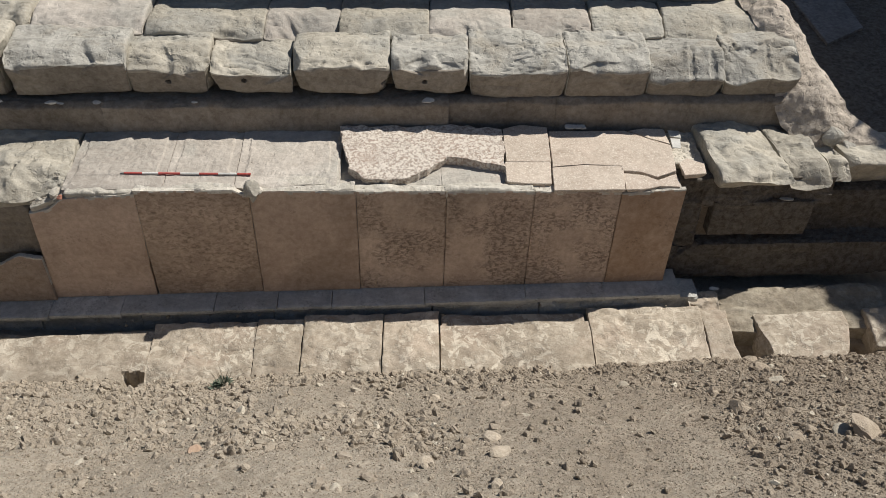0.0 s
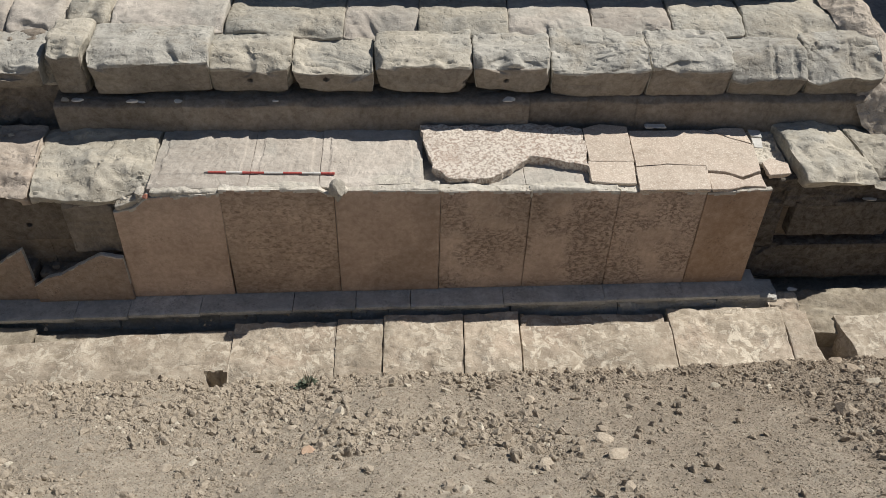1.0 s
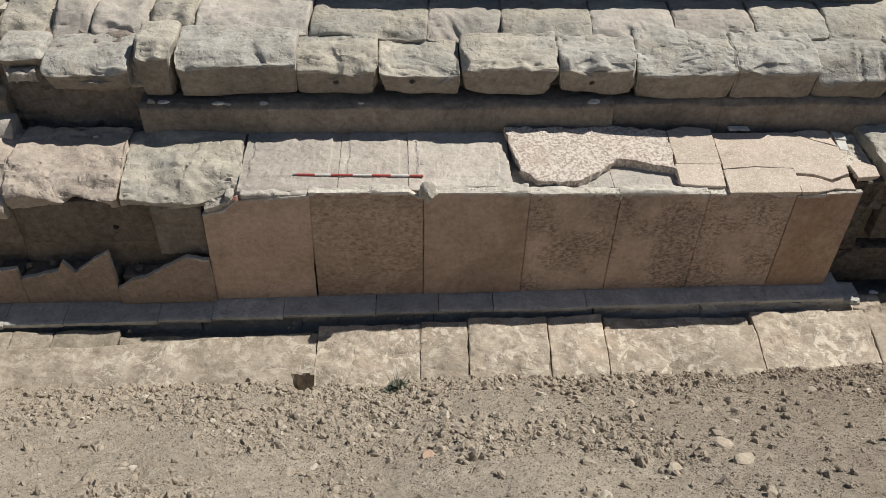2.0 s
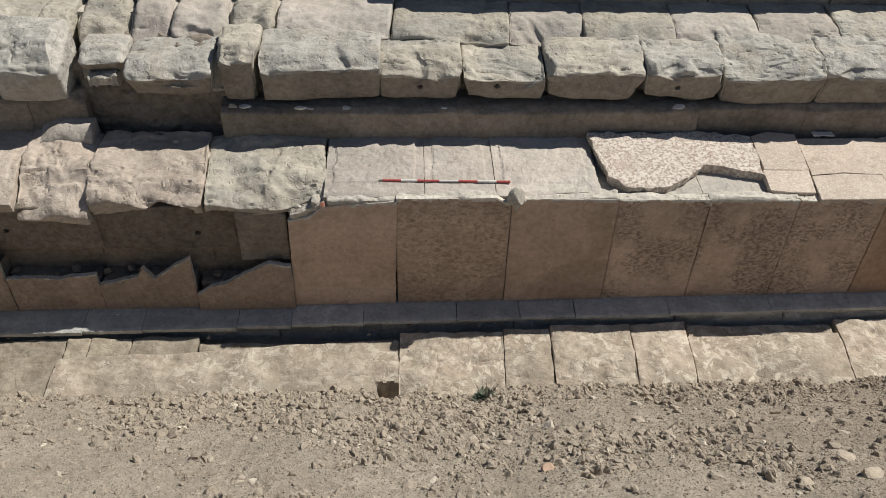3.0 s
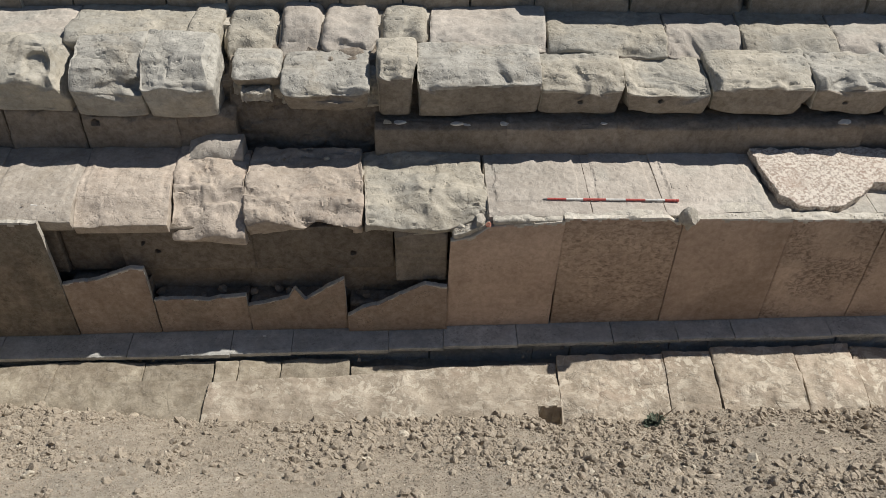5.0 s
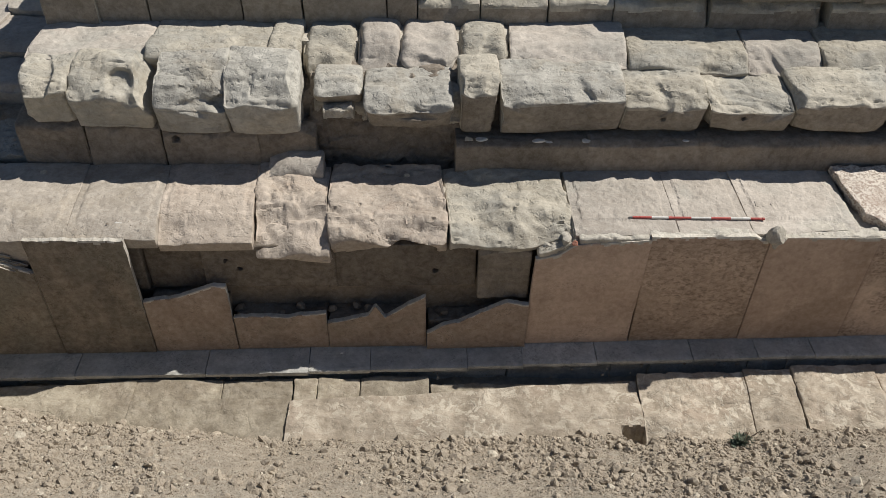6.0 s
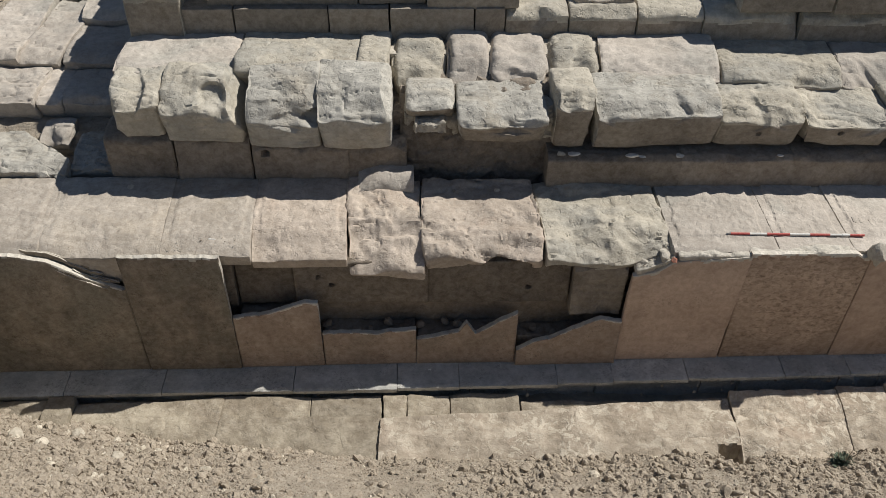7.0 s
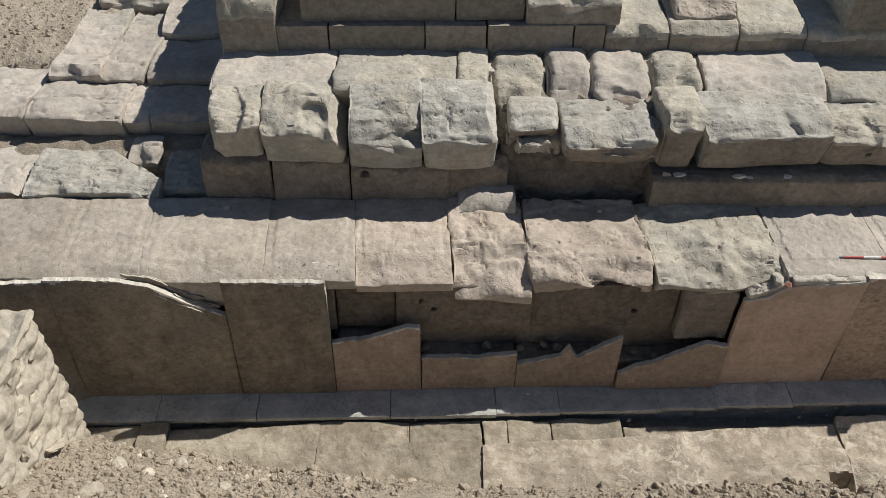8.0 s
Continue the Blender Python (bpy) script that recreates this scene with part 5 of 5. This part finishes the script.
# ---- loose stones and small things ----
rng = np.random.default_rng(11)
n = 300000
x, y = rng.uniform(-8, 10.4, n), rng.uniform(-4.4, -0.5, n)
dense = crumbly(x, y)
ok = (ground_base(x, y) > -0.2) & (rng.random(n) < 0.5 + 0.5 * dense)
x, y, dense = x[ok], y[ok], dense[ok]
draw = rng.random(len(x))
coarse = draw < 0.05 + 0.30 * dense ** 1.5
size = np.where(coarse, np.minimum(0.0105 * (1 - rng.random(len(x))) ** -0.45, 0.055), rng.uniform(0.004, 0.011, len(x)))
size = size * (1 - 0.3 * smooth(5.4, 6.6, x) * coarse)
left = (x < -4.3) & (rng.random(len(x)) < 0.10)
size = np.where(left, rng.uniform(0.014, 0.042, len(x)), size)
spots = np.c_[x, y, ground_z(x, y) + 0.1 * size, size]
pale = rng.random(len(spots)) < 0.035
stuff("pale_pebbles", rng, spots[pale], RUBBLE, "pale small stones scattered over the dry earth")
spots = spots[~pale]
stuff("soil_clods", rng, spots, CLOD, "loose dry clods and small stones scattered over the earth")

rng = np.random.default_rng(23)
spots = []
for _ in range(260):
    x = rng.uniform(-5.0, 6.6)
    spots.append((x, rng.uniform(0.95, 1.04), 1.455 - 0.01 * x, 0.007 + 0.02 * rng.random() ** 4))
for _ in range(70):
    x = rng.uniform(-5.4, -3.6)
    spots.append((x, rng.uniform(0.1, 0.4), tread_z(x) - 0.01, 0.004 + 0.007 * rng.random() ** 3))
bx, by = rng.uniform(-9.0, -6.9, 4200), rng.uniform(3.0, 5.6, 4200)
for x, y, z in zip(bx, by, ground_z(bx, by)):
    spots.append((x, y, z, 0.007 * (1 - 0.95 * rng.random()) ** -0.5))
for _ in range(160):
    x = rng.uniform(-4, 7)
    spots.append((x, rng.uniform(-0.4, -0.2), -0.12 + base_z(x), 0.006 + 0.02 * rng.random() ** 4))
crumbs = []
for _ in range(650):
    x = rng.uniform(0.3, 6.7)
    crumbs.append((x, rng.uniform(-0.004, 0.07), float(np.interp(x, (0.3, 0.4, 1.1, 2.3, 3.4, 5.2, 6.7), (1.33, 1.385, 1.43, 1.425, 1.415, 1.385, 1.375))) + rng.uniform(-0.004, 0.006), 0.003 + 0.009 * rng.random() ** 2.5))
for _ in range(420):
    x, y = rng.uniform(0.02, 0.48), rng.uniform(0.01, 0.32)
    crumbs.append((x, y, 1.255 + 0.35 * x + 0.12 * y, 0.004 + 0.009 * rng.random() ** 2))
for _ in range(420):
    x = rng.uniform(-5.0, 6.6)
    crumbs.append((x, 0.12 + 0.85 * rng.random(), tread_z(x) - 0.012, 0.002 + 0.005 * rng.random() ** 3))
stuff("mortar_crumbs", rng, crumbs, RUBBLE, "pale mortar crumbs lying along the wall top and step")
stuff("ledge_grit", rng, spots, CLOD, "fine grit and crumbs lying on the stone ledges")

BROWN, PALE = "brown angular stone lying on the earth slope", "pale stone lying on the earth slope"
for k, (x, y, size, mat, label) in enumerate((
        (5.87, -1.73, 0.065, RUBBLE, PALE), (6.16, -1.83, 0.07, CLOD, BROWN), (6.54, -2.63, 0.1, CLOD, BROWN), (7.26, -1.59, 0.12, CLOD, BROWN),
        (7.18, -2.0, 0.07, RUBBLE, PALE), (7.09, -3.33, 0.14, CLOD, "large grey-brown stone half sunk in earth"), (6.98, -3.28, 0.075, RUBBLE, PALE),
        (6.81, -1.22, 0.08, CLOD, BROWN), (7.4, -1.15, 0.1, CLOD, BROWN), (4.05, -2.01, 0.075, CLOD, BROWN), (4.66, -2.21, 0.06, CLOD, BROWN),
        (4.79, -2.48, 0.045, RUBBLE, PALE), (4.49, -2.81, 0.065, CLOD, BROWN), (4.44, -3.03, 0.075, CLOD, BROWN),
        (4.46, -3.29, 0.11, CLOD, "large grey-brown stone casting a sharp shadow"), (3.92, -3.44, 0.07, CLOD, BROWN), (3.32, -3.83, 0.05, RUBBLE, PALE),
        (3.8, -3.97, 0.06, RUBBLE, PALE), (4.36, -3.88, 0.06, CLOD, BROWN), (2.22, -3.09, 0.06, RUSTY, "pinkish stone lying on the earth slope"),
        (1.74, -2.4, 0.075, CLOD, BROWN), (2.9, -2.01, 0.07, CLOD, BROWN), (1.21, -3.25, 0.06, CLOD, BROWN), (6.87, -2.77, 0.06, CLOD, BROWN),
        (6.58, -3.34, 0.07, CLOD, BROWN), (6.79, -3.19, 0.06, CLOD, BROWN), (6.57, -2.1, 0.055, CLOD, BROWN), (3.64, -1.8, 0.06, CLOD, BROWN),
        (-0.35, -2.78, 0.075, CLOD, BROWN), (1.99, -2.51, 0.06, CLOD, BROWN), (2.78, -2.74, 0.055, CLOD, BROWN), (3.2, -2.11, 0.06, CLOD, BROWN),
        (1.38, -3.15, 0.05, RUBBLE, PALE), (0.0, -3.18, 0.05, CLOD, BROWN), (2.32, -3.03, 0.055, CLOD, BROWN), (-5.14, -1.09, 0.09, RUBBLE, PALE),
        (-5.63, -1.14, 0.08, RUBBLE, PALE), (-5.32, -1.32, 0.1, RUBBLE, PALE), (-5.66, -1.66, 0.11, RUBBLE, PALE), (-3.29, -1.01, 0.06, CLOD, BROWN),
        (-3.09, -0.99, 0.05, CLOD, BROWN), (-4.4, -1.05, 0.05, CLOD, BROWN), (-4.7, -1.35, 0.07, RUBBLE, PALE), (-4.0, -1.0, 0.055, CLOD, BROWN),
        (-3.9, -1.5, 0.05, RUBBLE, PALE), (-6.0, -1.9, 0.09, RUBBLE, PALE), (-0.76, -2.11, 0.04, CLOD, BROWN), (5.2, -2.9, 0.05, CLOD, BROWN))):
    z = float(ground_z(x, y)[0])
    stone("stone", x, y, z - 0.02, size, mat, label, 40 + k, flat=0.55, sink=0.42, group="stones on the slope")

ROD_A, ROD_B = Vector((0.93, 0.292, 1.469)), Vector((2.265, 0.255, 1.461))
rod = thing("survey_pole", "red and white banded survey pole lying on the step", "survey pole", at=tuple(ROD_A))
way = (ROD_B - ROD_A).normalized()
tilt = way.to_track_quat("Z", "Y").to_matrix().to_4x4()


def tube(name, parent, a, b, radius, mat, radius_end=None, sides=16):
    bm = bmesh.new()
    bmesh.ops.create_cone(bm, cap_ends=True, segments=sides, radius1=radius, radius2=radius if radius_end is None else radius_end, depth=b - a,
                          matrix=tilt @ Matrix.Translation((0, 0, (a + b) / 2)))
    me = bpy.data.meshes.new(name)
    bm.to_mesh(me)
    bm.free()
    me.materials.append(mat)
    ob = new(name, me)
    ob.parent = parent
    return ob


cuts = (0.03, 0.215, 0.407, 0.6, 0.792, 0.985, 1.175, 1.29)
for i, (a, b) in enumerate(zip(cuts, cuts[1:])):
    tube("band", rod, a, b, 0.0118, (RED, ENAMEL)[i % 2])
tube("tip", rod, -0.01, 0.03, 0.004, STEEL, 0.0118)
tube("collar", rod, 0.38, 0.41, 0.0145, RED)
tube("collar", rod, 1.10, 1.16, 0.0145, ENAMEL)
tube("end_cap", rod, 1.29, 1.315, 0.0145, RED, 0.012)

for k, (x, y, z, size, mat, label, flat) in enumerate((
        (2.29, 0.0, 1.40, 0.08, MORTAR, "pale mortar lump stuck on the wall top", 1.2),
        (2.24, 0.02, 1.43, 0.05, MORTAR, "pale mortar lump stuck on the wall top", 0.8), (2.34, 0.01, 1.425, 0.05, MORTAR, "pale mortar lump stuck on the wall top", 0.8),
        (2.29, -0.02, 1.345, 0.055, MORTAR, "pale mortar lump stuck on the wall top", 1.0), (0.30, 0.10, 1.36, 0.08, MORTAR, "pinkish mortar lump on the broken wall top", 0.6),
        (0.12, 0.12, 1.27, 0.07, MORTAR, "crumbling mortar lump on the broken wall top", 0.6), (0.375, 0.01, 1.385, 0.03, BRICK, "small red brick fragment on the step", 0.7),
        (0.585, 1.07, 1.83, 0.045, WHITE, "pale stone chip on the ledge", 0.4), (4.1, 1.08, 1.79, 0.055, WHITE, "pale stone chip on the ledge", 0.5),
        (0.1, 1.07, 1.83, 0.05, WHITE, "pale stone chip on the ledge", 0.4), (0.2, 1.06, 1.83, 0.03, WHITE, "pale stone chip on the ledge", 0.4),
        (1.6, 1.07, 1.82, 0.022, WHITE, "pale stone chip on the ledge", 0.5), (-0.47, 1.1, 1.83, 0.05, WHITE, "pale stone chip on the ledge", 0.4),
        (-0.6, 1.1, 1.83, 0.045, RUBBLE, "pale stone chip on the ledge", 0.5), (-1.22, 0.98, 1.47, 0.03, RUBBLE, "pebble lying on the step", 0.8),
        (-1.92, -0.08, -0.02, 0.016, WHITE, "white pebble on the plinth", 0.7), (7.35, 0.02, -0.08, 0.05, WHITE, "white stone chip beside the plinth", 0.4),
        (8.55, 0.82, 1.38, 0.13, GREY, "rounded boulder at the end of the step", 0.8), (8.75, 0.75, 1.3, 0.09, GREY, "grey stone at the end of the step", 0.8),
        (-3.95, 0.25, 1.5, 0.03, WHITE, "pale stone chip on the step", 0.5), (-4.86, 1.0, 1.52, 0.05, RUBBLE, "pale stones piled at the step corner", 0.7),
        (-5.78, 1.2, 1.5, 0.09, GREY, "small grey stone beside the side steps", 0.7), (-5.62, 1.18, 1.5, 0.06, GREY, "small grey stone beside the side steps", 0.7),
        (-0.25, 0.25, 1.385, 0.03, WHITE, "pale stone chip on the step", 0.4), (8.0, 0.3, 1.0, 0.05, WHITE, "white chip on the shaded ledge", 0.4),
        (0.0, -0.85, -0.16, 0.03, CLOD, "pebble on the paving", 0.8))):
    stone("mortar_lump" if mat is MORTAR else "stone_chip", x, y, z - 0.012, size, mat, label, 90 + k, flat=flat, sink=0.2, stretch=(1.5, 0.75, 0.9) if mat is WHITE else (1, 1, 1))

flagstone = thing("flat_stone", "thin flat stone slab lying on rubbly earth", "stone slab")
fz = float(ground_z(-6.25, -1.05)[0])
plate(flagstone, "slab_body", [(-6.52, -1.02), (-6.15, -1.17), (-6.06, -1.1), (-6.12, -0.96), (-6.4, -0.9)], lambda x, y: fz + 0.09 + 0.1 * (x + 6.25) + 0.5 * (-1.05 - y), 0.05, RUBBLE, jag=0.01)

bedding = thing("mortar_bed", "pale crumbling mortar bed on the broken wall corner", "mortar")
plate(bedding, "bed_body", [(0.03, 0.02), (0.2, 0.015), (0.36, 0.02), (0.44, 0.12), (0.3, 0.3), (0.06, 0.26)], lambda x, y: 1.25 + 0.35 * x + 0.12 * y, 0.09, MORTAR, jag=0.05)

# ---- weed ----
weed = thing("weed", "small dry green weed growing between paving and earth", "weed", at=(1.95, -1.27, float(ground_z(1.95, -1.27)[0]) - 0.01))
rng = np.random.default_rng(3)


def blade_mesh(count, reach, width, low, high, seed):
    rng = np.random.default_rng(seed)
    verts, faces = [], []
    for _ in range(count):
        a, e = rng.uniform(0, 2 * math.pi), rng.uniform(low, high)
        d = np.array((math.cos(a) * math.cos(e), math.sin(a) * math.cos(e), math.sin(e)))
        side = np.array((-math.sin(a), math.cos(a), 0)) * width
        base = np.array((rng.normal() * 0.025, rng.normal() * 0.02, 0))
        length = reach * rng.uniform(0.5, 1)
        mid = base + d * length * 0.5
        end = base + d * length - np.array((0, 0, 0.25 * length * math.cos(e)))
        k = len(verts)
        verts += [base, mid + side, end, mid - side]
        faces += [(k, k + 1, k + 2), (k, k + 2, k + 3)]
    return verts, faces


piece("leaves", *blade_mesh(260, 0.12, 0.016, 0.0, 1.1, 3), LEAF, weed, shade=False)
piece("stem", *blade_mesh(7, 0.42, 0.005, 1.0, 1.45, 4), CLOD, weed, "thin dry brown stalks", shade=False)

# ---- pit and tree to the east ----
# extra dark sheet laid over the pit earth; its colour stands for shade
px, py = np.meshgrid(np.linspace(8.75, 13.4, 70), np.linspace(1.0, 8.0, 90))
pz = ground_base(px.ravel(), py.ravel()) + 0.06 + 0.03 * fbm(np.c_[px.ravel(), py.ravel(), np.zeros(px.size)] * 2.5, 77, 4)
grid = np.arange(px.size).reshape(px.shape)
pit_shade = piece("ground", np.c_[px.ravel(), py.ravel(), pz], np.stack((grid[:-1, :-1], grid[:-1, 1:], grid[1:, 1:], grid[1:, :-1]), axis=-1).reshape(-1, 4), DEEP_SHADE)
tagged(pit_shade, "dark earth sheet over the pit floor, shade put into its colour", "ground", kind="structure")
dark_slab = thing("fallen_slab", "dark stone slab lying tilted in the shaded pit", "stone slab")
plate(dark_slab, "slab_body", [(10.03, 5.72), (10.08, 4.29), (10.81, 4.77), (10.86, 6.3), (10.1, 6.5)], lambda x, y: 0.7 + 0.02 * (y - 4), 0.12, SLATE, jag=0.01)

tree = thing("tree", "broad leafy tree standing on the bank beside the pit", "tree", at=(15.6, 5.6, 2.9))
verts, faces = [], []
for k in range(12):
    for i in range(10):
        a = 2 * math.pi * i / 10
        rad = 0.24 * (1 - k / 14) + 0.02 * math.sin(3 * a + k)
        verts.append((rad * math.cos(a) - 0.05 * k, rad * math.sin(a) + 0.03 * math.sin(k), -0.2 + 0.28 * k))
for k in range(11):
    for i in range(10):
        j = (i + 1) % 10
        faces.append((k * 10 + i, k * 10 + j, k * 10 + 10 + j, k * 10 + 10 + i))
piece("trunk", verts, faces, BARK, tree)
rng = np.random.default_rng(8)
for k in range(7):
    a = 2 * math.pi * k / 7
    end = np.array((math.cos(a) * 1.6, math.sin(a) * 2.2, 3.6 + 0.4 * math.sin(3 * k)))
    lv, lf = [], []
    for j in range(6):
        c = np.array((-0.4, 0, 2.2)) * (1 - j / 5) + end * j / 5
        for i in range(6):
            b = 2 * math.pi * i / 6
            rad = 0.09 * (1 - j / 6)
            lv.append(c + np.array((rad * math.cos(b), rad * math.sin(b), 0)))
    for j in range(5):
        for i in range(6):
            m = (i + 1) % 6
            lf.append((j * 6 + i, j * 6 + m, j * 6 + 6 + m, j * 6 + 6 + i))
    piece("limb", lv, lf, BARK, tree)
count = 9000
d = rng.normal(size=(count, 3))
d /= np.linalg.norm(d, axis=1)[:, None]
d *= (rng.random(count) ** (1 / 2.4))[:, None]
centre = d * np.array((2.6, 3.9, 1.3)) * (1 + 0.25 * fbm(d * 2.5, 3, 3))[:, None] + np.array((-0.6, -0.2, 3.9))
v1 = rng.normal(size=(count, 3)) * 0.14
v2 = rng.normal(size=(count, 3)) * 0.09
verts = np.stack((centre - v1, centre + v2, centre + v1, centre - v2), axis=1).reshape(-1, 3)
piece("crown", verts, [(4 * i, 4 * i + 1, 4 * i + 2, 4 * i + 3) for i in range(count)], CANOPY, tree, shade=False)
